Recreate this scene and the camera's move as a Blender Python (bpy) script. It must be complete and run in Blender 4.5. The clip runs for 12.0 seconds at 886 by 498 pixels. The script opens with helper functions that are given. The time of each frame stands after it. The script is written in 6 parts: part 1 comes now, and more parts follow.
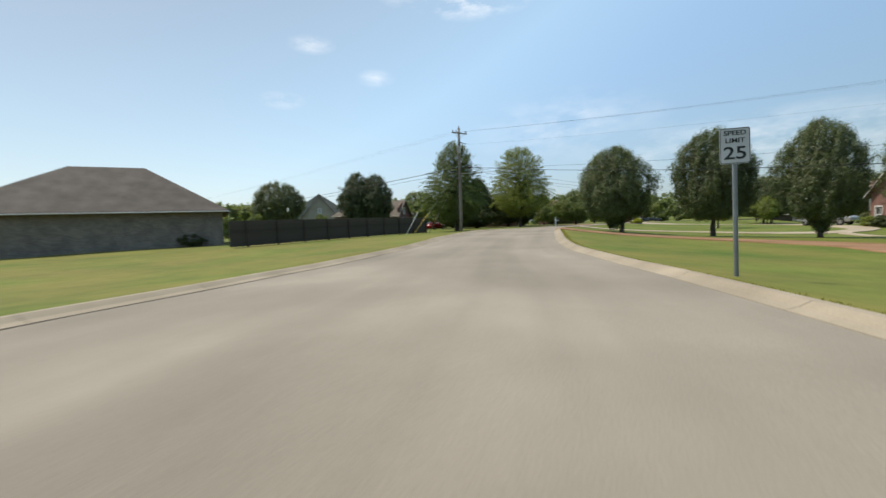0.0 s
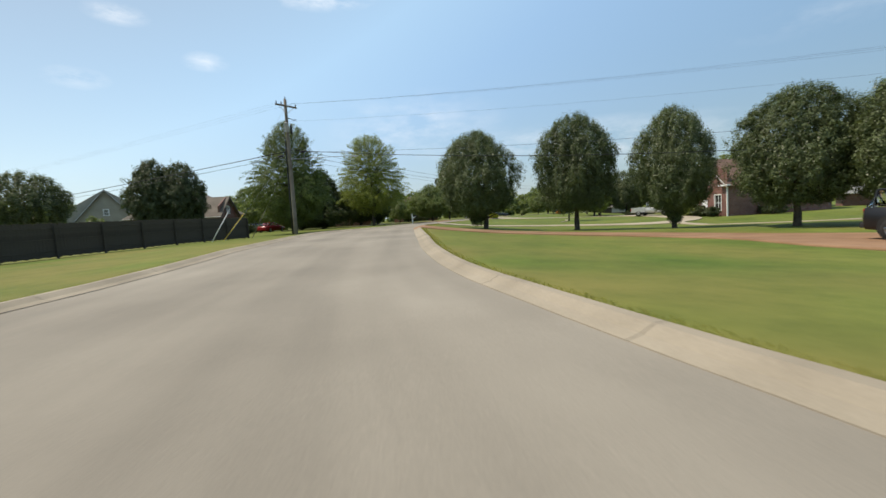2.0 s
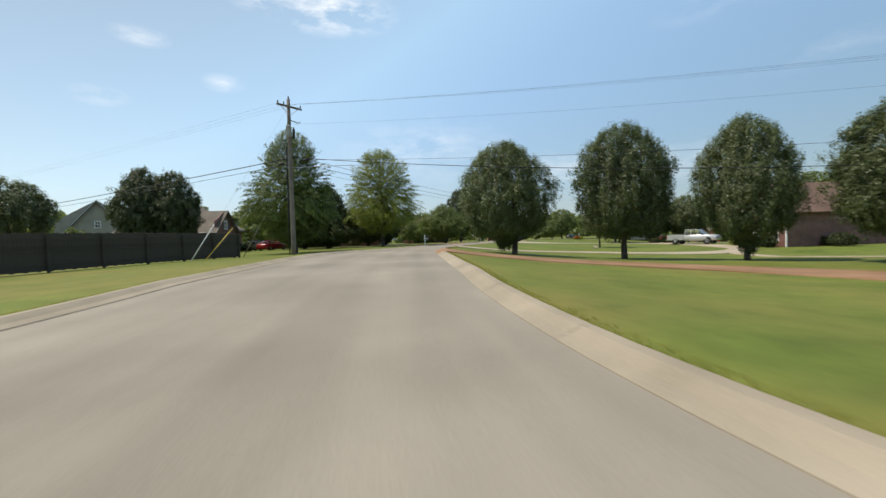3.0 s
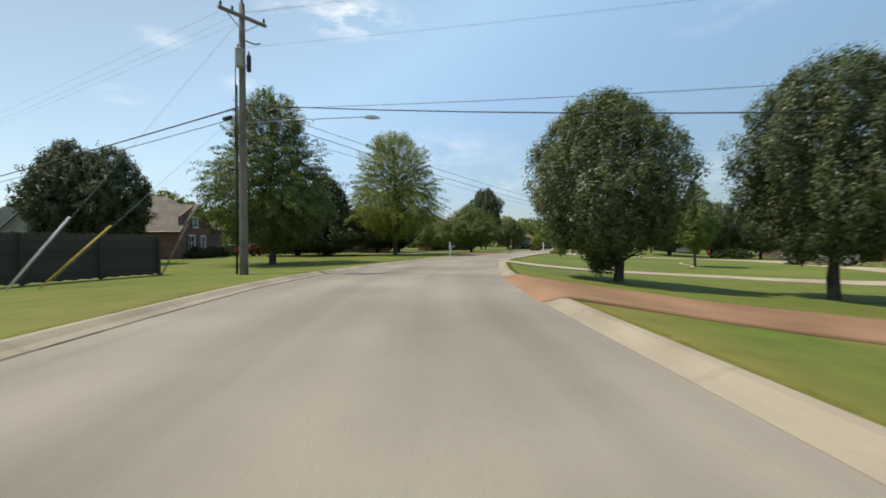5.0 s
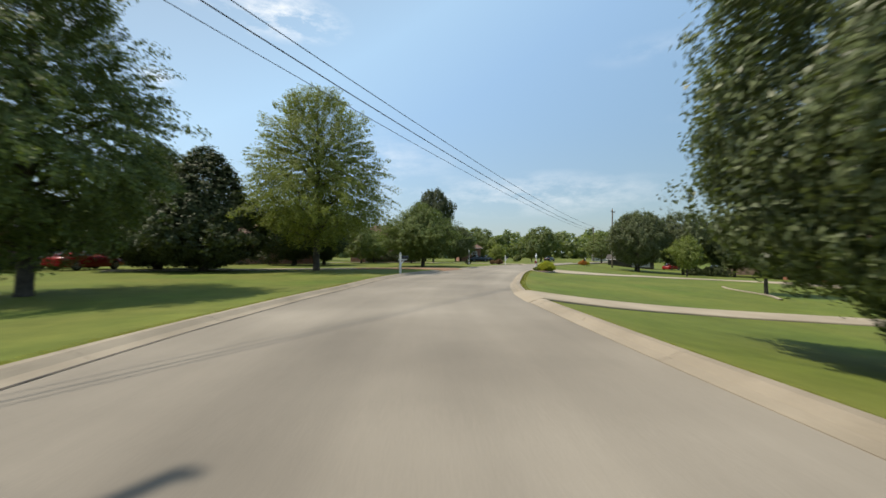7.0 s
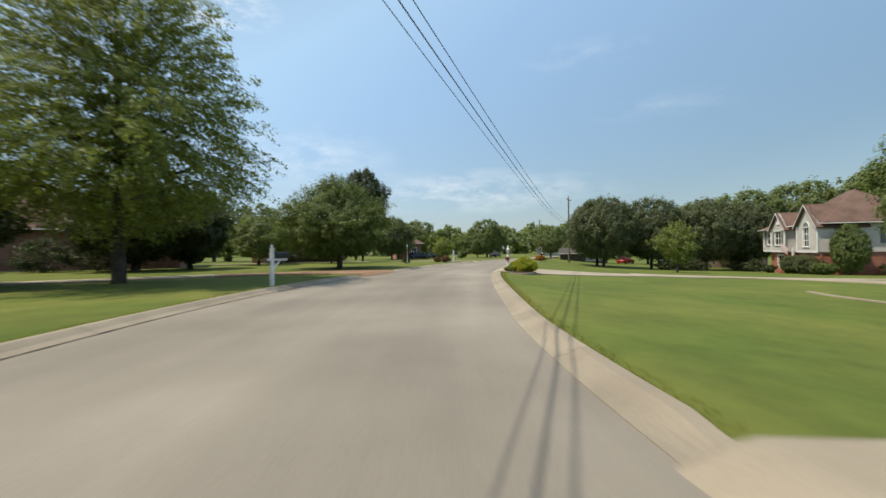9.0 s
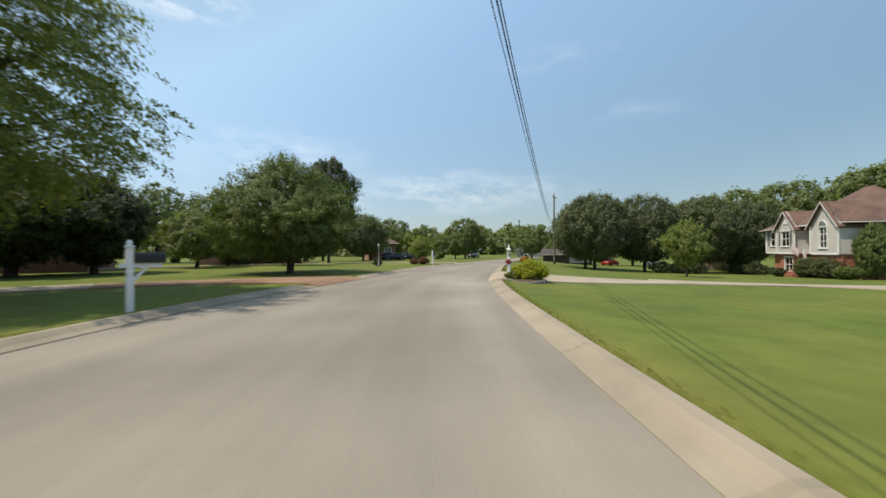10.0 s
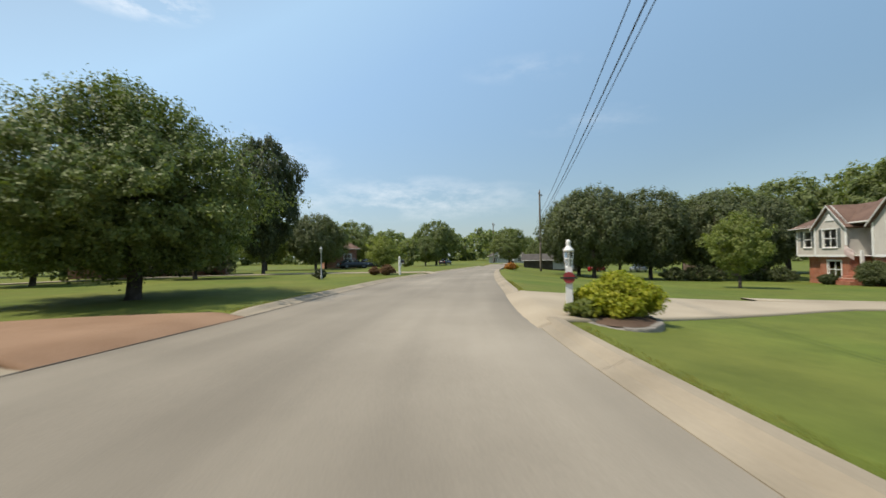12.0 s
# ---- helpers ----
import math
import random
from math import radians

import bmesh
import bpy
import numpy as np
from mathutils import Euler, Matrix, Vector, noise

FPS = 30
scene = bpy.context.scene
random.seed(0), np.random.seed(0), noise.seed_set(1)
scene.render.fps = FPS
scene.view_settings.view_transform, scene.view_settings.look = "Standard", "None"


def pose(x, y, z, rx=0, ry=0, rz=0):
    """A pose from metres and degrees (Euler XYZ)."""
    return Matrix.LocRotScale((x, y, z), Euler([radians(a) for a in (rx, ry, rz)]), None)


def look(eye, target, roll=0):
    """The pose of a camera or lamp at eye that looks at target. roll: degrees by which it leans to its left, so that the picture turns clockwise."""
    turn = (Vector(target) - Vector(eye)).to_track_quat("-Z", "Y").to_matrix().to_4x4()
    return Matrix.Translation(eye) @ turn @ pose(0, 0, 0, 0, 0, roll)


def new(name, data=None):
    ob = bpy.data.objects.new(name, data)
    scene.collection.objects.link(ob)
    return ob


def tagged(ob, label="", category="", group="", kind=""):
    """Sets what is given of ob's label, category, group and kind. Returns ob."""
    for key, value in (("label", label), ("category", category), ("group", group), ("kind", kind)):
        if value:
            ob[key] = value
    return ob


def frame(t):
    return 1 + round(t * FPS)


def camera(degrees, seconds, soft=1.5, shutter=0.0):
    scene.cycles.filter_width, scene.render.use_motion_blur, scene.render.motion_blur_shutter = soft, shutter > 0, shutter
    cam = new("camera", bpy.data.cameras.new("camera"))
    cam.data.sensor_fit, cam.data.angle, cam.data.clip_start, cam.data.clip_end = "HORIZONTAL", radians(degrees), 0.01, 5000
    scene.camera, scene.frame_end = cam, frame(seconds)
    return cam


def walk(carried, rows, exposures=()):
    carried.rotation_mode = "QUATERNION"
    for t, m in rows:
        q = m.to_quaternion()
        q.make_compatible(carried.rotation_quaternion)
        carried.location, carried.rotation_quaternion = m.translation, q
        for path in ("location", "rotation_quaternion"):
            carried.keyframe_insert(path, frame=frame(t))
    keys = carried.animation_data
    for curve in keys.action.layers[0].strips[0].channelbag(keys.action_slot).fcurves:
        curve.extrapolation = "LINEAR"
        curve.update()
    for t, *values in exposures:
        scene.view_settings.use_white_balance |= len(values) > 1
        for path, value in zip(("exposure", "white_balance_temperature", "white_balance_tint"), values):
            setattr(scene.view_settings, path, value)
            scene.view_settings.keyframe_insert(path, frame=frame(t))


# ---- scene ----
cam = camera(93.8, 12.0, soft=1.5, shutter=0.5)
PATH = [
    (0, (0.77, -6.997, 0.984), (0.26, -5.067, 0.864), -2.1),
    (0.5, (0.918, -4.962, 1.066), (0.572, -2.996, 0.938), -0.9),
    (1, (0.717, -3.251, 1.043), (0.485, -1.268, 0.92), -1.9),
    (1.5, (0.583, -1.091, 0.971), (0.561, 0.904, 0.82), -3.1),
    (2, (0.599, 1.274, 0.941), (0.761, 3.261, 0.779), -3.6),
    (2.5, (0.263, 3.713, 0.878), (0.417, 5.704, 0.778), -2.8),
    (4.5, (-1.027, 15.907, 1.352), (-0.895, 17.902, 1.333), -0.1),
    (5, (-1.282, 19.159, 1.338), (-1.19, 21.157, 1.308), -0.5),
    (5.5, (-1.55, 22.633, 1.306), (-1.439, 24.629, 1.254), -0.6),
    (6, (-1.669, 26.072, 1.331), (-1.49, 28.063, 1.27), -1.3),
    (6.5, (-1.809, 29.674, 1.441), (-1.495, 31.649, 1.437), -0.4),
    (8.5, (1.047, 42.532, 1.225), (1.63, 44.445, 1.258), -0.1),
    (9, (1.957, 45.382, 1.215), (2.646, 47.259, 1.221), -0.6),
    (9.5, (2.873, 48.246, 1.183), (3.624, 50.099, 1.207), -0.7),
    (10, (3.737, 50.889, 1.202), (4.538, 52.722, 1.21), -0.4),
    (10.5, (4.714, 53.402, 1.112), (5.56, 55.214, 1.13), -0.9),
    (11, (5.65, 55.699, 1.115), (6.56, 57.48, 1.139), -1.0),
    (11.5, (6.61, 57.931, 1.132), (7.573, 59.684, 1.145), -0.9),
    (12, (7.503, 60.069, 1.141), (8.445, 61.833, 1.178), -0.9),
]
walk(cam, [(t, look(eye, target, roll)) for t, eye, target, roll in PATH], exposures=[(0, 0.62, 7200, 11), (12, 0.62, 7200, 11)])

# ---- daylight ----
SUN_EL, SUN_AZ = radians(62.0), radians(-78.0)      # azimuth from +y towards +x
to_sun = Vector((math.sin(SUN_AZ) * math.cos(SUN_EL), math.cos(SUN_AZ) * math.cos(SUN_EL), math.sin(SUN_EL)))
sun = new("sun", bpy.data.lights.new("sun", "SUN"))
sun.data.energy, sun.data.angle, sun.data.color = 2.9, radians(0.6), (1.0, 0.96, 0.89)
sun.matrix_world = look((0, 0, 60), Vector((0, 0, 60)) - to_sun)

world = bpy.data.worlds.new("sky")
scene.world = world
world.use_nodes = True
wn, wl = world.node_tree.nodes, world.node_tree.links
wn.clear()
w_out = wn.new("ShaderNodeOutputWorld")
w_bg = wn.new("ShaderNodeBackground")
w_sky = wn.new("ShaderNodeTexSky")
w_sky.sky_type, w_sky.sun_disc = "NISHITA", False
w_sky.sun_elevation, w_sky.sun_rotation = SUN_EL, SUN_AZ
w_sky.air_density, w_sky.dust_density, w_sky.ozone_density = 1.2, 0.9, 1.5
w_bg.inputs["Strength"].default_value = 0.15
w_geo = wn.new("ShaderNodeTexCoord")


def sky_math(op, a, b=None, clamp=False):
    n = wn.new("ShaderNodeMath")
    n.operation, n.use_clamp = op, clamp
    for i, v in enumerate((a, b)):
        if v is None:
            continue
        if isinstance(v, (int, float)):
            n.inputs[i].default_value = v
        else:
            wl.new(v, n.inputs[i])
    return n.outputs[0]


def sky_noise(scale, stretch, detail):
    m = wn.new("ShaderNodeMapping")
    m.inputs["Scale"].default_value = stretch
    wl.new(w_geo.outputs["Generated"], m.inputs["Vector"])
    n = wn.new("ShaderNodeTexNoise")
    n.inputs["Scale"].default_value, n.inputs["Detail"].default_value = scale, detail
    n.inputs["Roughness"].default_value = 0.62
    wl.new(m.outputs[0], n.inputs["Vector"])
    return n.outputs["Fac"]


def cloud(az, el, wide, high, strength):
    """A soft wisp of cloud round one bearing of the sky."""
    d = Vector((math.sin(radians(az)) * math.cos(radians(el)), math.cos(radians(az)) * math.cos(radians(el)), math.sin(radians(el))))
    side = Vector((math.cos(radians(az)), -math.sin(radians(az)), 0))
    up = side.cross(d)
    terms = []
    for axis, size in ((side, wide), (up, high)):
        dot = wn.new("ShaderNodeVectorMath")
        dot.operation = "DOT_PRODUCT"
        wl.new(w_geo.outputs["Generated"], dot.inputs[0])
        dot.inputs[1].default_value = axis
        off = sky_math("SUBTRACT", dot.outputs["Value"], axis.dot(d))
        terms.append(sky_math("POWER", sky_math("ABSOLUTE", sky_math("DIVIDE", off, math.tan(radians(size)))), 2.0))
    r = sky_math("SQRT", sky_math("ADD", *terms))
    fade = sky_math("SUBTRACT", 1.0, r, True)
    return sky_math("MULTIPLY", fade, strength)


w_wisp = sky_math("MULTIPLY", sky_math("SUBTRACT", sky_noise(11, (1, 1, 2.6), 8), 0.42), 3.4, True)
w_cover = None
for spec in ((-9.5, 28, 8, 3.0, 1.7), (-31, 22.5, 3, 1.2, 0.8), (-23, 19, 2.6, 1.2, 0.7), (-35, 16, 3, 1.2, 0.5), (-19, 28, 3, 1.3, 0.8),
             (2, 12, 13, 5.0, 0.4), (24, 8, 20, 3.4, 0.6), (40, 24, 9, 2.0, 0.2), (48, 17, 10, 2.0, 0.15)):
    c = cloud(*spec)
    w_cover = c if w_cover is None else sky_math("ADD", w_cover, c)
w_amount = sky_math("MULTIPLY", w_cover, w_wisp, True)
w_mix = wn.new("ShaderNodeMix")
w_mix.data_type = "RGBA"
wl.new(sky_math("MULTIPLY", w_amount, 0.75), w_mix.inputs["Factor"])
w_mix.inputs["B"].default_value = (5.6, 5.8, 6.1, 1)
wl.new(w_mix.outputs["Result"], w_bg.inputs["Color"])
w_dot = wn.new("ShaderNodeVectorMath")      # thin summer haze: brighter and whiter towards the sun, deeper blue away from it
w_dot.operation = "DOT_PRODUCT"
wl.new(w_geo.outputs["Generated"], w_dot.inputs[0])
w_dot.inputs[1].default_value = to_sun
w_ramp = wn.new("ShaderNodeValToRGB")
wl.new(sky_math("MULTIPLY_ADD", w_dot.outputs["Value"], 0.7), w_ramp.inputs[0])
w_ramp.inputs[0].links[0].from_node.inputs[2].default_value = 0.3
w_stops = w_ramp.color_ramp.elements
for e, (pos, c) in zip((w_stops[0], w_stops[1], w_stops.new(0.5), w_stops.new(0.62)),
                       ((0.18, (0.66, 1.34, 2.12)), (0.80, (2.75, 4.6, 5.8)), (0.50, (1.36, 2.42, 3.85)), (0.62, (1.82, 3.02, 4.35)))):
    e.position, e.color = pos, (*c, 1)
w_low = wn.new("ShaderNodeSeparateXYZ")
wl.new(w_geo.outputs["Generated"], w_low.inputs[0])
w_near = sky_math("POWER", sky_math("SUBTRACT", 1.0, sky_math("DIVIDE", w_low.outputs["Z"], 0.32), True), 1.6)
w_pale = wn.new("ShaderNodeMix")            # paler above the horizon
w_pale.data_type, w_pale.blend_type = "RGBA", "MULTIPLY"
wl.new(sky_math("MULTIPLY", w_near, 0.9), w_pale.inputs["Factor"])
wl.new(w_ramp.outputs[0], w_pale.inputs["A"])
w_pale.inputs["B"].default_value = (1.26, 1.04, 0.88, 1)
w_even = wn.new("ShaderNodeMix")
w_even.data_type = "RGBA"
w_even.inputs["Factor"].default_value = 0.75
wl.new(w_sky.outputs[0], w_even.inputs["A"])
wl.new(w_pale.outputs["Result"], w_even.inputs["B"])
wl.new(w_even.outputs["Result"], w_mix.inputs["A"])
wl.new(w_bg.outputs[0], w_out.inputs["Surface"])


# ---- materials ----
def material(name, c1, c2, rough=0.8, metal=0.0, coarse=0.6, fine=14.0, bump=0.2, depth=0.01, spec=0.4, third=None):
    """A surface with colour at two scales and fine relief, in metres."""
    m = bpy.data.materials.new(name)
    m.use_nodes = True
    n, l = m.node_tree.nodes, m.node_tree.links
    b = n["Principled BSDF"]
    co = n.new("ShaderNodeTexCoord")
    a, f = n.new("ShaderNodeTexNoise"), n.new("ShaderNodeTexNoise")
    for node, scale in ((a, coarse), (f, fine)):
        node.inputs["Scale"].default_value, node.inputs["Detail"].default_value = scale, 5
        l.new(co.outputs["Object"], node.inputs["Vector"])
    mixf = n.new("ShaderNodeMath")
    mixf.operation = "MULTIPLY_ADD"
    l.new(f.outputs["Fac"], mixf.inputs[0])
    mixf.inputs[1].default_value = 0.55
    sub = n.new("ShaderNodeMath")
    sub.operation = "MULTIPLY_ADD"
    l.new(a.outputs["Fac"], sub.inputs[0])
    sub.inputs[1].default_value, sub.inputs[2].default_value = 1.3, -0.42
    l.new(sub.outputs[0], mixf.inputs[2])
    ramp = n.new("ShaderNodeValToRGB")
    ramp.color_ramp.elements[0].color, ramp.color_ramp.elements[1].color = (*c1, 1), (*c2, 1)
    ramp.color_ramp.elements[0].position, ramp.color_ramp.elements[1].position = 0.2, 0.85
    if third:
        e = ramp.color_ramp.elements.new(0.55)
        e.color = (*third, 1)
    l.new(mixf.outputs[0], ramp.inputs[0])
    l.new(ramp.outputs[0], b.inputs["Base Color"])
    b.inputs["Roughness"].default_value, b.inputs["Metallic"].default_value = rough, metal
    b.inputs["Specular IOR Level"].default_value = spec
    if bump:
        bp = n.new("ShaderNodeBump")
        bp.inputs["Strength"].default_value, bp.inputs["Distance"].default_value = bump, depth
        l.new(f.outputs["Fac"], bp.inputs["Height"])
        l.new(bp.outputs[0], b.inputs["Normal"])
    return m


def leaf_material(name, dark, light, through_light=0.35, gloss=0.55):
    """Leaves: each a slightly different green, letting some light through."""
    m = bpy.data.materials.new(name)
    m.use_nodes = True
    n, l = m.node_tree.nodes, m.node_tree.links
    b, out = n["Principled BSDF"], n["Material Output"]
    geo, info = n.new("ShaderNodeNewGeometry"), n.new("ShaderNodeObjectInfo")
    add = n.new("ShaderNodeMath")
    add.operation = "MULTIPLY_ADD"
    l.new(info.outputs["Random"], add.inputs[0])
    add.inputs[1].default_value = 0.25
    scale = n.new("ShaderNodeMath")
    scale.operation = "MULTIPLY"
    l.new(geo.outputs["Random Per Island"], scale.inputs[0])
    scale.inputs[1].default_value = 0.75
    l.new(scale.outputs[0], add.inputs[2])
    ramp = n.new("ShaderNodeValToRGB")
    ramp.color_ramp.elements[0].color, ramp.color_ramp.elements[1].color = (*dark, 1), (*light, 1)
    l.new(add.outputs[0], ramp.inputs[0])
    l.new(ramp.outputs[0], b.inputs["Base Color"])
    b.inputs["Roughness"].default_value, b.inputs["Specular IOR Level"].default_value = gloss, 0.3
    tr = n.new("ShaderNodeBsdfTranslucent")
    warm = n.new("ShaderNodeMix")
    warm.data_type, warm.blend_type = "RGBA", "MULTIPLY"
    warm.inputs["Factor"].default_value = 1.0
    l.new(ramp.outputs[0], warm.inputs["A"])
    warm.inputs["B"].default_value = (1.5, 1.6, 0.7, 1)
    l.new(warm.outputs["Result"], tr.inputs["Color"])
    mx = n.new("ShaderNodeMixShader")
    mx.inputs[0].default_value = through_light
    l.new(b.outputs[0], mx.inputs[1])
    l.new(tr.outputs[0], mx.inputs[2])
    l.new(mx.outputs[0], out.inputs["Surface"])
    return m


def striped(name, c1, c2, period, axis, rough=0.7, sharp=0.12, relief=0.6, depth=0.02, mottled=0.25):
    """Courses at a real spacing along one axis: lap siding or rows of shingles."""
    m = material(name, c1, c2, rough, 0, 0.9, 9, 0)
    n, l = m.node_tree.nodes, m.node_tree.links
    b = n["Principled BSDF"]
    co = n.new("ShaderNodeTexCoord")
    sep = n.new("ShaderNodeSeparateXYZ")
    l.new(co.outputs["Object"], sep.inputs[0])
    fr = n.new("ShaderNodeMath")
    fr.operation = "DIVIDE"
    l.new(sep.outputs[axis], fr.inputs[0])
    fr.inputs[1].default_value = period
    saw = n.new("ShaderNodeMath")
    saw.operation = "FRACT"
    l.new(fr.outputs[0], saw.inputs[0])
    bp = n.new("ShaderNodeBump")
    bp.invert = True
    bp.inputs["Strength"].default_value, bp.inputs["Distance"].default_value = relief, depth
    l.new(saw.outputs[0], bp.inputs["Height"])
    l.new(bp.outputs[0], b.inputs["Normal"])
    return m


def brickwork(name, c1, c2, mortar):
    m = bpy.data.materials.new(name)
    m.use_nodes = True
    n, l = m.node_tree.nodes, m.node_tree.links
    b = n["Principled BSDF"]
    co = n.new("ShaderNodeTexCoord")
    sep, com, plus = n.new("ShaderNodeSeparateXYZ"), n.new("ShaderNodeCombineXYZ"), n.new("ShaderNodeMath")
    l.new(co.outputs["Object"], sep.inputs[0])
    l.new(sep.outputs["X"], plus.inputs[0])
    l.new(sep.outputs["Y"], plus.inputs[1])
    l.new(plus.outputs[0], com.inputs["X"])
    l.new(sep.outputs["Z"], com.inputs["Y"])
    br = n.new("ShaderNodeTexBrick")
    br.inputs["Color1"].default_value, br.inputs["Color2"].default_value, br.inputs["Mortar"].default_value = (*c1, 1), (*c2, 1), (*mortar, 1)
    br.inputs["Scale"].default_value = 1.0
    br.inputs["Brick Width"].default_value, br.inputs["Row Height"].default_value, br.inputs["Mortar Size"].default_value = 0.21, 0.075, 0.006
    l.new(com.outputs[0], br.inputs["Vector"])
    no = n.new("ShaderNodeTexNoise")
    no.inputs["Scale"].default_value = 1.2
    l.new(co.outputs["Object"], no.inputs["Vector"])
    mx = n.new("ShaderNodeMix")
    mx.data_type, mx.blend_type = "RGBA", "OVERLAY"
    mx.inputs["Factor"].default_value = 0.5
    l.new(br.outputs["Color"], mx.inputs["A"])
    l.new(no.outputs["Fac"], mx.inputs["B"])
    l.new(mx.outputs["Result"], b.inputs["Base Color"])
    bp = n.new("ShaderNodeBump")
    bp.inputs["Strength"].default_value, bp.inputs["Distance"].default_value = 0.5, 0.008
    bp.invert = True
    l.new(br.outputs["Fac"], bp.inputs["Height"])
    l.new(bp.outputs[0], b.inputs["Normal"])
    b.inputs["Roughness"].default_value = 0.85
    return m


GRASS = material("lawn", (0.066, 0.106, 0.016), (0.138, 0.168, 0.032), 0.9, 0, 0.16, 26.0, 0.5, 0.012, 0.2, third=(0.096, 0.134, 0.021))
gn, gk = GRASS.node_tree.nodes, GRASS.node_tree.links
g_co, g_mot, g_fine, g_a, g_b, g_mix = (gn.new(k) for k in ("ShaderNodeTexCoord", "ShaderNodeTexNoise", "ShaderNodeTexNoise", "ShaderNodeMapRange", "ShaderNodeMath", "ShaderNodeMix"))
for node, scale, detail in ((g_mot, 1.1, 7), (g_fine, 95.0, 3)):          # clumps, and single tufts
    node.inputs["Scale"].default_value, node.inputs["Detail"].default_value, node.inputs["Roughness"].default_value = scale, detail, 0.7
    gk.new(g_co.outputs["Object"], node.inputs["Vector"])
gk.new(g_mot.outputs["Fac"], g_a.inputs["Value"])
g_a.inputs["From Min"].default_value, g_a.inputs["From Max"].default_value, g_a.inputs["To Min"].default_value, g_a.inputs["To Max"].default_value = 0.32, 0.68, 0.55, 0.95
g_b.operation = "MULTIPLY_ADD"
gk.new(g_fine.outputs["Fac"], g_b.inputs[0])
g_b.inputs[1].default_value = 0.55
gk.new(g_a.outputs["Result"], g_b.inputs[2])
g_mix.data_type, g_mix.blend_type = "RGBA", "MULTIPLY"
g_mix.inputs["Factor"].default_value = 1.0
gk.new(next(k for k in gn if k.bl_idname == "ShaderNodeValToRGB").outputs[0], g_mix.inputs["A"])
gk.new(g_b.outputs[0], g_mix.inputs["B"])
g_dry, g_amt, g_tan = (gn.new(k) for k in ("ShaderNodeAttribute", "ShaderNodeMath", "ShaderNodeMix"))
g_dry.attribute_name = "dry"                           # grass scorched along kerbs and drives
g_amt.operation = "MULTIPLY"
gk.new(g_dry.outputs["Fac"], g_amt.inputs[0])
gk.new(g_mot.outputs["Fac"], g_amt.inputs[1])
g_tan.data_type = "RGBA"
gk.new(g_amt.outputs[0], g_tan.inputs["Factor"])
gk.new(g_mix.outputs["Result"], g_tan.inputs["A"])
g_tan.inputs["B"].default_value = (0.215, 0.160, 0.052, 1)
gk.new(g_tan.outputs["Result"], gn["Principled BSDF"].inputs["Base Color"])
BLADE = leaf_material("grass blade", (0.17, 0.18, 0.04), (0.36, 0.31, 0.11), 0.5)
ASPHALT = material("worn asphalt", (0.185, 0.163, 0.130), (0.322, 0.287, 0.232), 0.88, 0, 0.22, 55.0, 0.5, 0.006, 0.35, third=(0.248, 0.220, 0.176))
PATCH = material("asphalt seam", (0.035, 0.032, 0.029), (0.075, 0.069, 0.062), 0.8, 0, 1.5, 40.0, 0.3, 0.004)
an, al = ASPHALT.node_tree.nodes, ASPHALT.node_tree.links
a_uv, a_map, a_streak, a_mul, a_mix = (an.new(k) for k in ("ShaderNodeUVMap", "ShaderNodeMapping", "ShaderNodeTexNoise", "ShaderNodeMapRange", "ShaderNodeMix"))
a_uv.uv_map = "lane"                                   # streaks worn along the lanes, in metres across and along
a_map.inputs["Scale"].default_value = (0.9, 0.05, 1)
al.new(a_uv.outputs[0], a_map.inputs["Vector"])
al.new(a_map.outputs[0], a_streak.inputs["Vector"])
a_streak.inputs["Scale"].default_value, a_streak.inputs["Detail"].default_value = 1.0, 6
al.new(a_streak.outputs["Fac"], a_mul.inputs["Value"])
a_mul.inputs["From Min"].default_value, a_mul.inputs["From Max"].default_value, a_mul.inputs["To Min"].default_value, a_mul.inputs["To Max"].default_value = 0.3, 0.7, 0.82, 1.09
a_mix.data_type, a_mix.blend_type = "RGBA", "MULTIPLY"
a_mix.inputs["Factor"].default_value = 1.0
a_ramp = next(k for k in an if k.bl_idname == "ShaderNodeValToRGB")
al.new(a_ramp.outputs[0], a_mix.inputs["A"])
al.new(a_mul.outputs["Result"], a_mix.inputs["B"])
al.new(a_mix.outputs["Result"], an["Principled BSDF"].inputs["Base Color"])
CONCRETE = material("kerb concrete", (0.22, 0.187, 0.138), (0.36, 0.308, 0.232), 0.9, 0, 0.7, 38.0, 0.4, 0.005, 0.3)
DRIVE = material("driveway concrete", (0.28, 0.235, 0.17), (0.41, 0.35, 0.262), 0.9, 0, 0.4, 30.0, 0.3, 0.005, 0.3)
AGGREGATE = material("brown aggregate", (0.185, 0.104, 0.058), (0.315, 0.19, 0.112), 0.92, 0, 0.5, 48.0, 0.8, 0.012, 0.25)
TAN_GRAVEL = material("worn tan aggregate", (0.205, 0.122, 0.074), (0.325, 0.210, 0.138), 0.92, 0, 0.5, 48.0, 0.7, 0.010, 0.25)
MULCH = material("bark mulch", (0.065, 0.042, 0.03), (0.15, 0.10, 0.07), 0.95, 0, 2.0, 34.0, 1.0, 0.03, 0.2)
BARK = material("bark", (0.045, 0.036, 0.028), (0.13, 0.11, 0.09), 0.95, 0, 2.5, 22.0, 1.0, 0.02, 0.2)
POLEWOOD = material("weathered pole timber", (0.125, 0.105, 0.085), (0.245, 0.215, 0.18), 0.9, 0, 1.2, 30.0, 0.5, 0.008, 0.25)
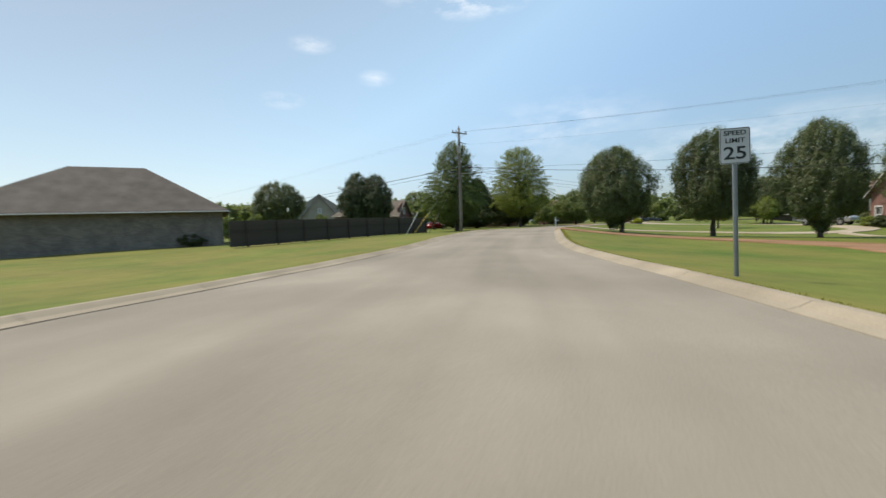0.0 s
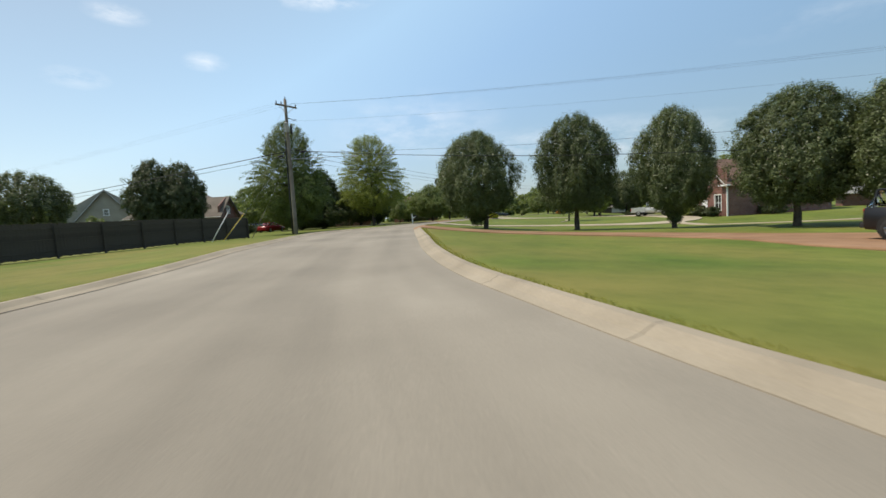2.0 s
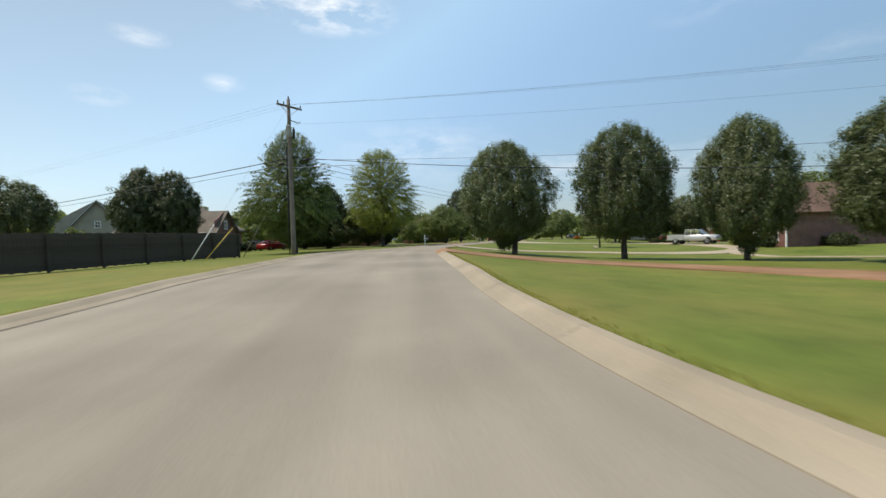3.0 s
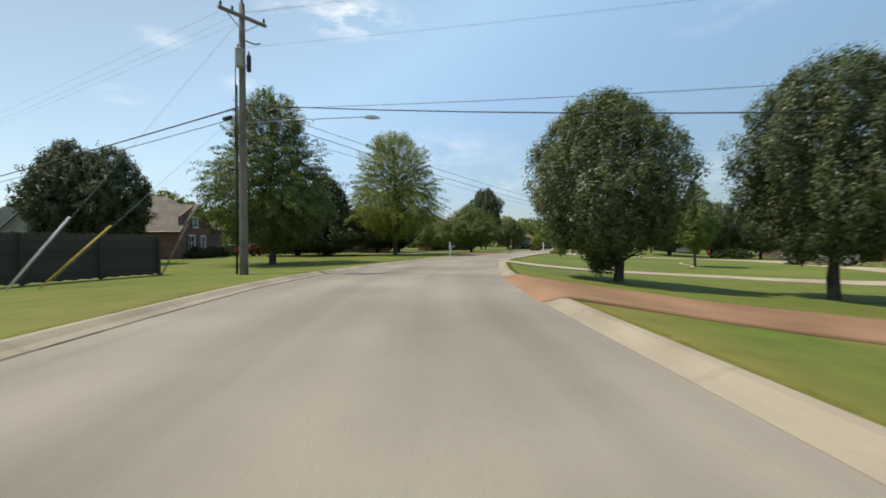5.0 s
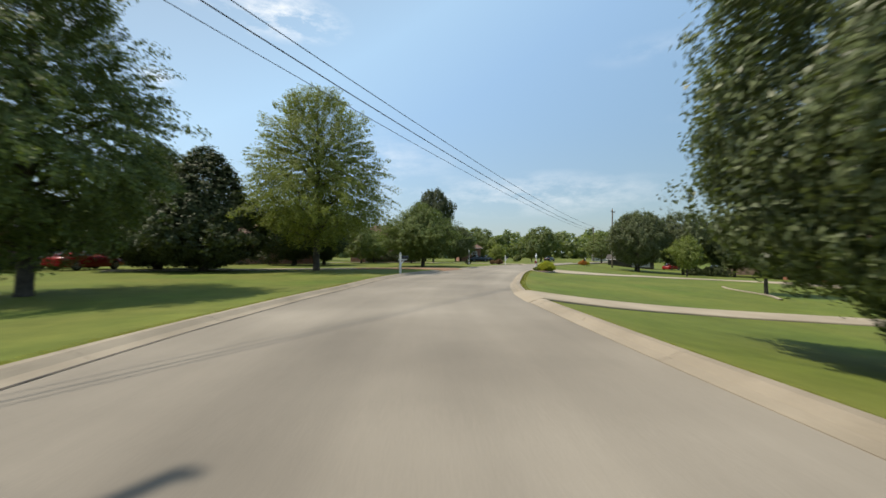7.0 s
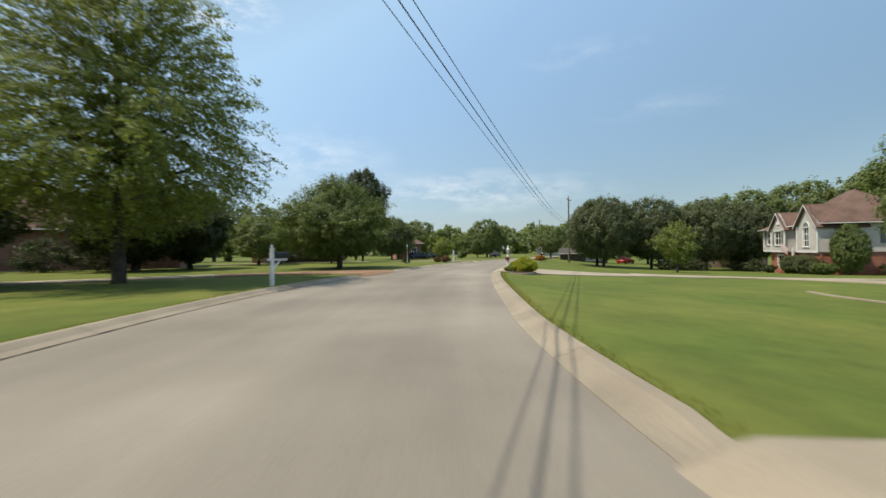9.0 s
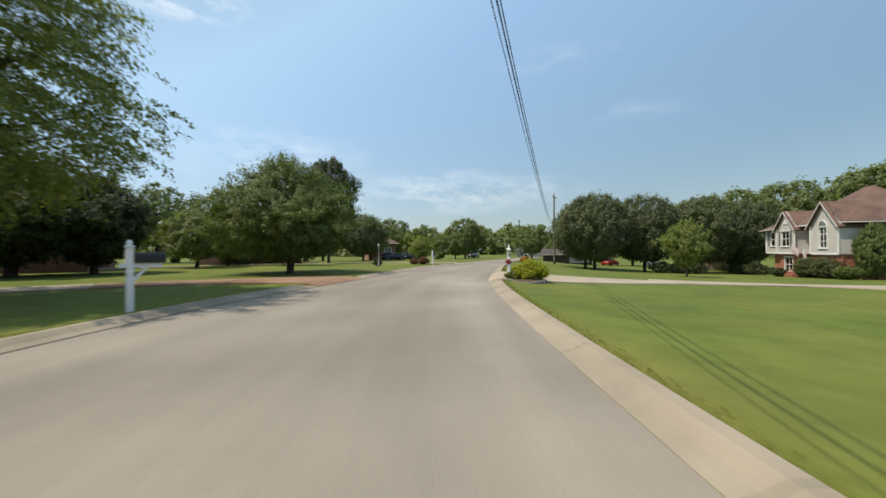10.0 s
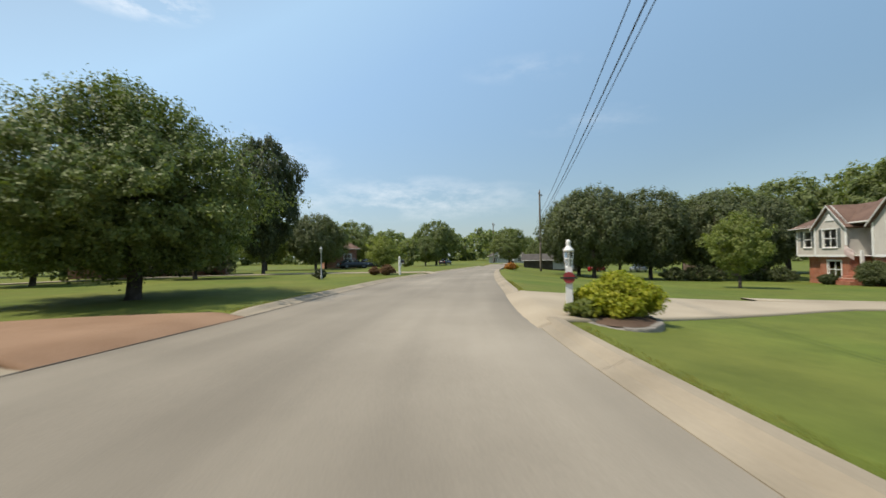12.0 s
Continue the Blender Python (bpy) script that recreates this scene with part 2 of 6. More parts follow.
GALV = material("galvanised steel", (0.28, 0.29, 0.30), (0.45, 0.46, 0.47), 0.45, 0.85, 3.0, 40.0, 0.1, 0.002)
GREYPAINT = material("grey enamel", (0.30, 0.31, 0.31), (0.40, 0.41, 0.41), 0.45, 0, 2, 20, 0.05)
DARKMETAL = material("dark metal", (0.02, 0.02, 0.022), (0.05, 0.05, 0.052), 0.5, 0.4, 2, 20, 0.1)
WIRE = material("black cable", (0.012, 0.012, 0.013), (0.03, 0.03, 0.032), 0.6, 0, 2, 20, 0)
PORCELAIN = material("brown porcelain", (0.06, 0.03, 0.022), (0.11, 0.06, 0.045), 0.25, 0, 4, 20, 0)
WHITE = material("white paint", (0.70, 0.70, 0.68), (0.82, 0.82, 0.80), 0.5, 0, 1.5, 25, 0.08, 0.003)
TRIM = material("weathered white trim", (0.50, 0.49, 0.46), (0.60, 0.59, 0.56), 0.6, 0, 1.5, 25, 0.08, 0.003)
SIGNWHITE = material("sign sheeting", (0.40, 0.41, 0.42), (0.52, 0.53, 0.54), 0.4, 0, 2.0, 60, 0.05, 0.001)
BLACK = material("black paint", (0.012, 0.012, 0.012), (0.03, 0.03, 0.03), 0.5, 0, 2, 30, 0)
REDPAINT = material("dark red paint", (0.22, 0.025, 0.03), (0.34, 0.05, 0.05), 0.5, 0, 3, 30, 0)
YELLOWPAINT = material("yellow plastic", (0.55, 0.36, 0.03), (0.72, 0.50, 0.06), 0.5, 0, 2, 20, 0)
FENCEWOOD = material("dark stained fence boards", (0.040, 0.034, 0.027), (0.088, 0.074, 0.058), 0.85, 0, 1.4, 24, 0.4, 0.006, 0.3)
OLDWOOD = material("weathered fence timber", (0.24, 0.17, 0.15), (0.36, 0.27, 0.24), 0.9, 0, 1.4, 24, 0.3, 0.006, 0.3)
SHINGLE_BROWN = striped("brown shingles", (0.102, 0.061, 0.045), (0.175, 0.107, 0.080), 0.14, "Z", 0.9)
SHINGLE_GREY = striped("grey shingles", (0.050, 0.044, 0.038), (0.100, 0.088, 0.078), 0.14, "Z", 0.9)
SHINGLE_PALE = striped("pale grey shingles", (0.20, 0.20, 0.195), (0.31, 0.31, 0.30), 0.14, "Z", 0.9)
SHINGLE_TAN = striped("tan shingles", (0.105, 0.088, 0.070), (0.185, 0.158, 0.128), 0.14, "Z", 0.9)
SIDING = striped("grey lap siding", (0.45, 0.425, 0.385), (0.55, 0.52, 0.475), 0.115, "Z", 0.6)
SIDING_PALE = striped("pale lap siding", (0.36, 0.35, 0.30), (0.46, 0.445, 0.39), 0.115, "Z", 0.6)
SIDING_TAN = striped("beige lap siding", (0.30, 0.27, 0.21), (0.39, 0.355, 0.28), 0.115, "Z", 0.6)
BRICK_RED = brickwork("red brick", (0.30, 0.085, 0.045), (0.40, 0.14, 0.075), (0.36, 0.31, 0.26))
BRICK_DARK = brickwork("dark red brick", (0.15, 0.06, 0.048), (0.21, 0.095, 0.072), (0.22, 0.19, 0.17))
BRICK_ROSE = brickwork("rose brick", (0.27, 0.108, 0.068), (0.35, 0.155, 0.10), (0.33, 0.27, 0.22))
BRICK_TAN = brickwork("taupe brick", (0.130, 0.108, 0.090), (0.192, 0.163, 0.134), (0.22, 0.20, 0.178))
SHUTTER = material("grey green shutters", (0.11, 0.125, 0.12), (0.17, 0.185, 0.18), 0.6, 0, 2, 30, 0.1)
DOORPAINT = material("dark door paint", (0.045, 0.03, 0.028), (0.09, 0.06, 0.055), 0.4, 0, 2, 20, 0.05)
STONE = material("edging stone", (0.16, 0.145, 0.125), (0.30, 0.28, 0.25), 0.9, 0, 2.5, 26, 0.7, 0.012)
TYRE = material("tyre rubber", (0.014, 0.014, 0.014), (0.03, 0.03, 0.03), 0.8, 0, 4, 40, 0.2, 0.003)
CAR_SILVER = material("silver car paint", (0.50, 0.51, 0.52), (0.56, 0.57, 0.58), 0.28, 0.35, 1, 30, 0)
CAR_RED = material("red car paint", (0.20, 0.014, 0.014), (0.26, 0.02, 0.02), 0.25, 0, 1, 30, 0)
CAR_WHITE = material("white car paint", (0.70, 0.70, 0.69), (0.76, 0.76, 0.75), 0.3, 0, 1, 30, 0)
CAR_DARK = material("dark car paint", (0.025, 0.028, 0.032), (0.04, 0.044, 0.05), 0.25, 0.2, 1, 30, 0)
CAR_BLACK = material("black car paint", (0.008, 0.008, 0.009), (0.016, 0.016, 0.018), 0.4, 0, 1, 30, 0)
CHROME = material("chrome", (0.6, 0.6, 0.6), (0.7, 0.7, 0.7), 0.15, 1.0, 2, 20, 0)
LENS_RED = material("red tail lens", (0.35, 0.01, 0.01), (0.45, 0.02, 0.02), 0.15, 0, 5, 30, 0)
LENS_CLEAR = material("clear lens", (0.6, 0.62, 0.64), (0.75, 0.76, 0.78), 0.1, 0, 5, 30, 0)
FLAGCLOTH = material("faded flag cloth", (0.55, 0.40, 0.38), (0.68, 0.58, 0.56), 0.9, 0, 6, 30, 0.1)
GLASS = bpy.data.materials.new("window glass")
GLASS.use_nodes = True
gb = GLASS.node_tree.nodes["Principled BSDF"]
gb.inputs["Base Color"].default_value, gb.inputs["Roughness"].default_value = (0.75, 0.8, 0.8, 1), 0.02
gb.inputs["Transmission Weight"].default_value, gb.inputs["IOR"].default_value = 1.0, 1.45
PEAR_LEAF = leaf_material("glossy pear leaves", (0.044, 0.062, 0.026), (0.165, 0.200, 0.086), 0.26, 0.42)
SHADE_LEAF = leaf_material("shade tree leaves", (0.044, 0.060, 0.028), (0.165, 0.190, 0.088), 0.32, 0.55)
OAK_DARK = leaf_material("shaded oak leaves", (0.046, 0.070, 0.019), (0.180, 0.222, 0.062), 0.26)
OAK_LEAF = leaf_material("oak leaves", (0.064, 0.088, 0.020), (0.245, 0.272, 0.066), 0.36)
MAPLE_LEAF = leaf_material("maple leaves", (0.052, 0.082, 0.021), (0.190, 0.236, 0.066), 0.24)
DARK_LEAF = leaf_material("dark evergreen leaves", (0.028, 0.042, 0.018), (0.095, 0.115, 0.045), 0.25)
LIGHT_LEAF = leaf_material("light young leaves", (0.11, 0.145, 0.034), (0.27, 0.30, 0.095), 0.42)
GOLD_LEAF = leaf_material("golden shrub leaves", (0.16, 0.21, 0.022), (0.50, 0.46, 0.05), 0.4)
RED_LEAF = leaf_material("reddish shrub leaves", (0.12, 0.062, 0.036), (0.26, 0.155, 0.085), 0.3)
FLOWER_LEAF = leaf_material("orange blossom and leaves", (0.10, 0.12, 0.03), (0.62, 0.22, 0.05), 0.3)
# lightened far greens: distance haze put into the colour, most in the skyline belt
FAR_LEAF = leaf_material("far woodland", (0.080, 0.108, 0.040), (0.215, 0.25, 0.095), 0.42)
HAZE_LEAF = leaf_material("haze-paled distant woodland", (0.098, 0.128, 0.055), (0.25, 0.285, 0.13), 0.42)


# ---- mesh helpers ----
class Shape:
    """Vertices and faces gathered into one mesh."""

    def __init__(self):
        self.v, self.f = [], []

    def add(self, verts, faces):
        k = len(self.v)
        self.v += [tuple(p) for p in verts]
        self.f += [tuple(i + k for i in f) for f in faces]
        return self

    def box(self, a, b, m=None, bevel=0.0):
        (x0, y0, z0), (x1, y1, z1) = a, b
        if bevel <= 0:
            p = [(x, y, z) for z in (z0, z1) for y in (y0, y1) for x in (x0, x1)]
            f = [(0, 2, 3, 1), (4, 5, 7, 6), (0, 1, 5, 4), (2, 6, 7, 3), (0, 4, 6, 2), (1, 3, 7, 5)]
        else:
            bm = bmesh.new()
            bmesh.ops.create_cube(bm, size=1)
            bmesh.ops.scale(bm, vec=(x1 - x0, y1 - y0, z1 - z0), verts=bm.verts)
            bmesh.ops.translate(bm, vec=((x0 + x1) / 2, (y0 + y1) / 2, (z0 + z1) / 2), verts=bm.verts)
            bmesh.ops.bevel(bm, geom=bm.edges[:], offset=bevel, segments=2, affect="EDGES", profile=0.6)
            bm.verts.index_update()
            p, f = [v.co[:] for v in bm.verts], [[v.index for v in q.verts] for q in bm.faces]
            bm.free()
        if m is not None:
            p = [m @ Vector(q) for q in p]
        return self.add(p, f)

    def tube(self, path, radii, sides=8, caps=True):
        path = [Vector(p) for p in path]
        if isinstance(radii, (int, float)):
            radii = [radii] * len(path)
        rings = []
        for i, p in enumerate(path):
            d = (path[min(i + 1, len(path) - 1)] - path[max(i - 1, 0)]).normalized()
            a = d.cross(Vector((0, 0, 1)) if abs(d.z) < 0.9 else Vector((1, 0, 0))).normalized()
            b = d.cross(a)
            rings.append([p + radii[i] * (math.cos(t) * a + math.sin(t) * b) for t in (2 * math.pi * k / sides for k in range(sides))])
        verts = [q for r in rings for q in r]
        faces = [(i * sides + k, i * sides + (k + 1) % sides, (i + 1) * sides + (k + 1) % sides, (i + 1) * sides + k)
                 for i in range(len(path) - 1) for k in range(sides)]
        if caps:
            faces += [tuple(range(sides - 1, -1, -1)), tuple((len(path) - 1) * sides + k for k in range(sides))]
        return self.add(verts, faces)

    def lathe(self, prof, sides=12, at=(0, 0, 0)):
        verts = [(at[0] + r * math.cos(2 * math.pi * k / sides), at[1] + r * math.sin(2 * math.pi * k / sides), at[2] + z)
                 for r, z in prof for k in range(sides)]
        n = len(prof)
        faces = [(i * sides + k, i * sides + (k + 1) % sides, (i + 1) * sides + (k + 1) % sides, (i + 1) * sides + k)
                 for i in range(n - 1) for k in range(sides)]
        faces += [tuple(range(sides - 1, -1, -1)), tuple((n - 1) * sides + k for k in range(sides))]
        return self.add(verts, faces)

    def prism(self, outline, thick, m=None):
        """An outline in x, z, extruded along +y."""
        k = len(outline)
        p = [Vector((x, 0, z)) for x, z in outline] + [Vector((x, thick, z)) for x, z in outline]
        f = [tuple(range(k)), tuple(range(2 * k - 1, k - 1, -1))] + [(i, i + k, (i + 1) % k + k, (i + 1) % k) for i in range(k)]
        if m is not None:
            p = [m @ q for q in p]
        return self.add(p, f)

    def mesh(self, name, mat, smooth=False):
        me = bpy.data.meshes.new(name)
        me.from_pydata(self.v, [], self.f)
        me.materials.append(mat)
        if smooth:
            me.shade_smooth()
        me.update()
        return me


def thing(name, m, label, category, group=""):
    ob = new(name)
    ob.matrix_world = m
    return tagged(ob, label, category, group)


def part(name, shape, mat, parent, label="", smooth=False, m=None):
    ob = new(name, shape if isinstance(shape, bpy.types.Mesh) else shape.mesh(name, mat, smooth))
    ob.parent = parent
    if m is not None:
        ob.matrix_local = m
    return tagged(ob, label)


# ---- the lie of the land ----
def spline(points, step=0.6):
    """A smooth line through points, resampled evenly."""
    p = np.array([2 * np.array(points[0]) - points[1], *points, 2 * np.array(points[-1]) - points[-2]], float)
    out = []
    for i in range(1, len(p) - 2):
        a, b, c, d = p[i - 1:i + 3]
        for u in np.linspace(0, 1, 24, endpoint=False):
            out.append(0.5 * (2 * b + (c - a) * u + (2 * a - 5 * b + 4 * c - d) * u * u + (3 * b - a - 3 * c + d) * u ** 3))
    out = np.array([*out, p[-2]])
    s = np.concatenate([[0], np.cumsum(np.hypot(*np.diff(out, axis=0).T))])
    k = np.linspace(0, s[-1], int(s[-1] / step) + 1)
    return np.stack([np.interp(k, s, out[:, j]) for j in range(out.shape[1])], -1)


RIGHT = spline([(9.5, -40), (7.4, -25), (5.4, -12), (4.6, -8), (4.1, -4), (3.6, 0), (3.1, 3), (2.4, 6), (1.78, 9), (1.4, 13), (1.35, 17), (1.35, 22), (1.4, 27),
                (1.7, 32), (2.2, 36), (3.1, 41), (4.1, 46), (5.5, 50.3), (6.9, 53.6), (8.7, 57.6), (10.3, 61), (12.4, 65), (14.8, 69),
                (23.6, 82.3), (36, 99), (62, 130), (95, 172)])
LEFT = spline([(-2.6, -42), (-4.4, -27), (-5.8, -12), (-6.2, -8), (-6.4, -4), (-6.4, 0), (-6.4, 3), (-6.2, 6), (-6, 9), (-5.8, 13), (-5.9, 17), (-6.05, 22), (-6.1, 27),
               (-5.9, 32), (-5.4, 36), (-4.6, 41), (-3.4, 46), (-2.2, 50), (-0.9, 54.6), (1.0, 59.3), (3.5, 64), (7.6, 70), (10.9, 75),
               (16.6, 83), (29, 99), (55, 131), (88, 174)])


def across(line, x, y):
    """Signed distance to a line (to its right positive) and the y at its nearest point, for arrays."""
    a, ab = line[:-1], np.diff(line, axis=0)
    x, y = np.asarray(x, float).ravel(), np.asarray(y, float).ravel()
    dist, near = np.empty(len(x)), np.empty(len(x))
    for s in range(0, len(x), 4000):
        px, py = x[s:s + 4000, None] - a[:, 0], y[s:s + 4000, None] - a[:, 1]
        u = np.clip((px * ab[:, 0] + py * ab[:, 1]) / (ab ** 2).sum(1), 0, 1)
        d = np.hypot(px - u * ab[:, 0], py - u * ab[:, 1])
        i = d.argmin(1)
        r = np.arange(len(i))
        cross = ab[i, 0] * py[r, i] - ab[i, 1] * px[r, i]
        dist[s:s + 4000] = np.where(cross > 0, -d[r, i], d[r, i])
        near[s:s + 4000] = a[i, 1] + u[r, i] * ab[i, 1]
    return dist, near


GRADE_Y = [-60, -7, -3, 0, 4, 10, 16, 22, 30, 36, 42.5, 48, 53, 60, 80, 130, 300]
GRADE_Z = [-0.2, -0.15, -0.15, -0.18, -0.2, -0.1, 0.1, 0.15, 0.2, 0.15, 0.05, 0.0, -0.04, -0.04, -0.1, -0.8, -2.0]


def land(x, y):
    """Height of the lawn or road at places, and the distances beyond the two kerb lines."""
    dr, qr = across(RIGHT, x, y)
    dl, ql = across(LEFT, x, y)
    z = np.interp((qr + ql) / 2, GRADE_Y, GRADE_Z)
    fall = np.interp(qr, [0, 20, 40, 55, 70, 100], [0.8, 1.4, 1.6, 1.1, 0.9, 1.7]) * (1 - np.exp(-np.maximum(dr, 0) / 9))
    drop = np.interp(ql, [0, 45, 55], [0.28, 0.28, 0.0]) * (1 - np.exp(-np.maximum(-dl, 0) / 6))
    z = z + np.where(dr > 0, 0.09 - fall, 0) + np.where(dl < 0, 0.09 - drop, 0)
    return z, dr, dl


def height(x, y):
    return float(land([x], [y])[0][0])


# ---- ground, road, kerbs and drives ----
def spaced(lo, hi, near_lo, near_hi, step, grow=1.22):
    mid = list(np.arange(near_lo, near_hi + 1e-6, step))
    for side, end in ((-1, lo), (1, hi)):
        d, p = step, mid[0] if side < 0 else mid[-1]
        extra = []
        while (p - end) * side < 0:
            d *= grow
            p += side * d
            extra.append(p)
        mid = extra[::-1] + mid if side < 0 else mid + extra
    return np.array(mid)


gx, gy = spaced(-1800, 1800, -22, 34, 0.5), spaced(-1200, 2200, -14, 96, 0.5)
GX, GY = np.meshgrid(gx, gy)
gz, g_dr, g_dl = land(GX, GY)
inside = (g_dr < -0.12) & (g_dl > 0.12)
rough_z = np.array([noise.noise(Vector((x * 0.13, y * 0.13, 0))) for x, y in zip(GX.ravel(), GY.ravel())])
edge = np.minimum(np.abs(g_dr), np.abs(g_dl))
gz = np.where(inside, gz - 0.08, gz - 0.015 + 0.02 * rough_z * np.clip((edge - 1.5) / 4, 0, 1))
nx, ny = len(gx), len(gy)
g_idx = np.arange(nx * ny).reshape(ny, nx)
g_faces = np.stack([g_idx[:-1, :-1], g_idx[:-1, 1:], g_idx[1:, 1:], g_idx[1:, :-1]], -1).reshape(-1, 4)
ground_mesh = bpy.data.meshes.new("ground")
ground_mesh.from_pydata(np.stack([GX.ravel(), GY.ravel(), gz], -1).tolist(), [], g_faces.tolist())
ground_mesh.materials.append(GRASS)
ground_mesh.shade_smooth()
sunny = np.interp(GY.ravel(), [24, 34], [1.0, 0.45])
dry = np.exp(-np.maximum(g_dr, 0) / 0.5) * 0.9 * sunny + 0.3 * np.exp(-np.maximum(-g_dl, 0) / 0.35)
brown = spline([(3.2, 29.2), (6, 27.6), (10, 25.8), (14, 22.5), (16.5, 17.5), (18, 10), (19, 0)], 0.6)
b_far = np.abs(across(brown, GX, GY)[0])
dry += 0.26 * np.interp(GY.ravel(), [16, 34], [1.0, 0.0]) * (g_dr > 0)
dry += 0.8 * np.exp(-np.maximum(b_far - 2.2, 0) / 1.1) * (g_dr > 0)
dry *= np.clip(0.75 + 1.1 * np.array([noise.noise(Vector((x * 0.35, y * 0.35, 7))) for x, y in zip(GX.ravel(), GY.ravel())]), 0, 1.4)
ground_mesh.attributes.new("dry", "FLOAT", "POINT").data.foreach_set("value", np.clip(dry, 0, 1).astype(np.float32).ravel())
ground = tagged(new("ground", ground_mesh), "mown green lawns with paler dry patches", "lawn", kind="structure")

# the road: rows across from kerb to kerb, slightly crowned
rows_n = 9
r_pts = []
l_s = np.linspace(0, 1, 420)
r_at = np.stack([np.interp(l_s * (len(RIGHT) - 1), np.arange(len(RIGHT)), RIGHT[:, j]) for j in (0, 1)], -1)
l_at = np.stack([np.interp(l_s * (len(LEFT) - 1), np.arange(len(LEFT)), LEFT[:, j]) for j in (0, 1)], -1)
for a, b in zip(l_at, r_at):
    w = np.linalg.norm(b - a)
    for k in range(rows_n):
        u = 0.3 / w + (1 - 0.6 / w) * k / (rows_n - 1)
        r_pts.append((*(a + (b - a) * u), 0.03 * (1 - (2 * u - 1) ** 2)))
r_pts = np.array(r_pts)
r_pts[:, 2] += np.interp(r_pts[:, 1], GRADE_Y, GRADE_Z)
road_shape = Shape().add(r_pts.tolist(), [(i * rows_n + k, i * rows_n + k + 1, (i + 1) * rows_n + k + 1, (i + 1) * rows_n + k) for i in range(len(l_at) - 1) for k in range(rows_n - 1)])
road_mesh = road_shape.mesh("road", ASPHALT, True)
lane = road_mesh.uv_layers.new(name="lane")
along = np.concatenate([[0], np.cumsum(np.hypot(*np.diff((l_at + r_at) / 2, axis=0).T))])
for loop in road_mesh.loops:
    i = loop.vertex_index
    lane.data[loop.index].uv = (i % rows_n * 0.9, along[i // rows_n])
road = tagged(new("road", road_mesh), "curving road of pale worn asphalt", "road", kind="structure")


def strip(line, half, lift, thick=0.06, ends=None):
    """A slab along a line on the ground, half wide to both sides; half may vary along it."""
    s = Shape()
    n = len(line)
    d = np.gradient(line, axis=0)
    d /= np.linalg.norm(d, axis=1)[:, None]
    side = np.stack([d[:, 1], -d[:, 0]], -1)
    halves = np.full(n, half) if isinstance(half, (int, float)) else np.interp(np.linspace(0, 1, n), np.linspace(0, 1, len(half)), half)
    cols = np.linspace(-1, 1, 29)
    xy = np.stack([line + side * (halves * c)[:, None] for c in cols], 1)
    z, d_r, d_l = (a.reshape(n, len(cols)) for a in land(xy[..., 0], xy[..., 1]))
    beyond = np.maximum(d_r, -d_l)                                  # ramps down over the dropped kerb to the road
    grade = np.interp(xy[..., 1], GRADE_Y, GRADE_Z)
    z = np.where(beyond > 0.05, z + lift, grade + np.interp(beyond, [-0.75, -0.5, -0.42, 0.05], [-0.12, 0.0, 0.03, 0.09 + lift]))
    top = np.concatenate([xy, z[..., None]], -1)
    low = top.copy()[:, [0, -1]]
    low[..., 2] -= thick
    verts = np.concatenate([top.reshape(-1, 3), low.reshape(-1, 3)]).tolist()
    m, k = len(cols), n * len(cols)
    faces = [(i * m + c, i * m + c + 1, (i + 1) * m + c + 1, (i + 1) * m + c) for i in range(n - 1) for c in range(m - 1)]
    for i in range(n - 1):
        faces.append((i * m, (i + 1) * m, k + (i + 1) * 2, k + i * 2))
        faces.append((i * m + m - 1, k + i * 2 + 1, k + (i + 1) * 2 + 1, (i + 1) * m + m - 1))
    return s.add(verts, faces)


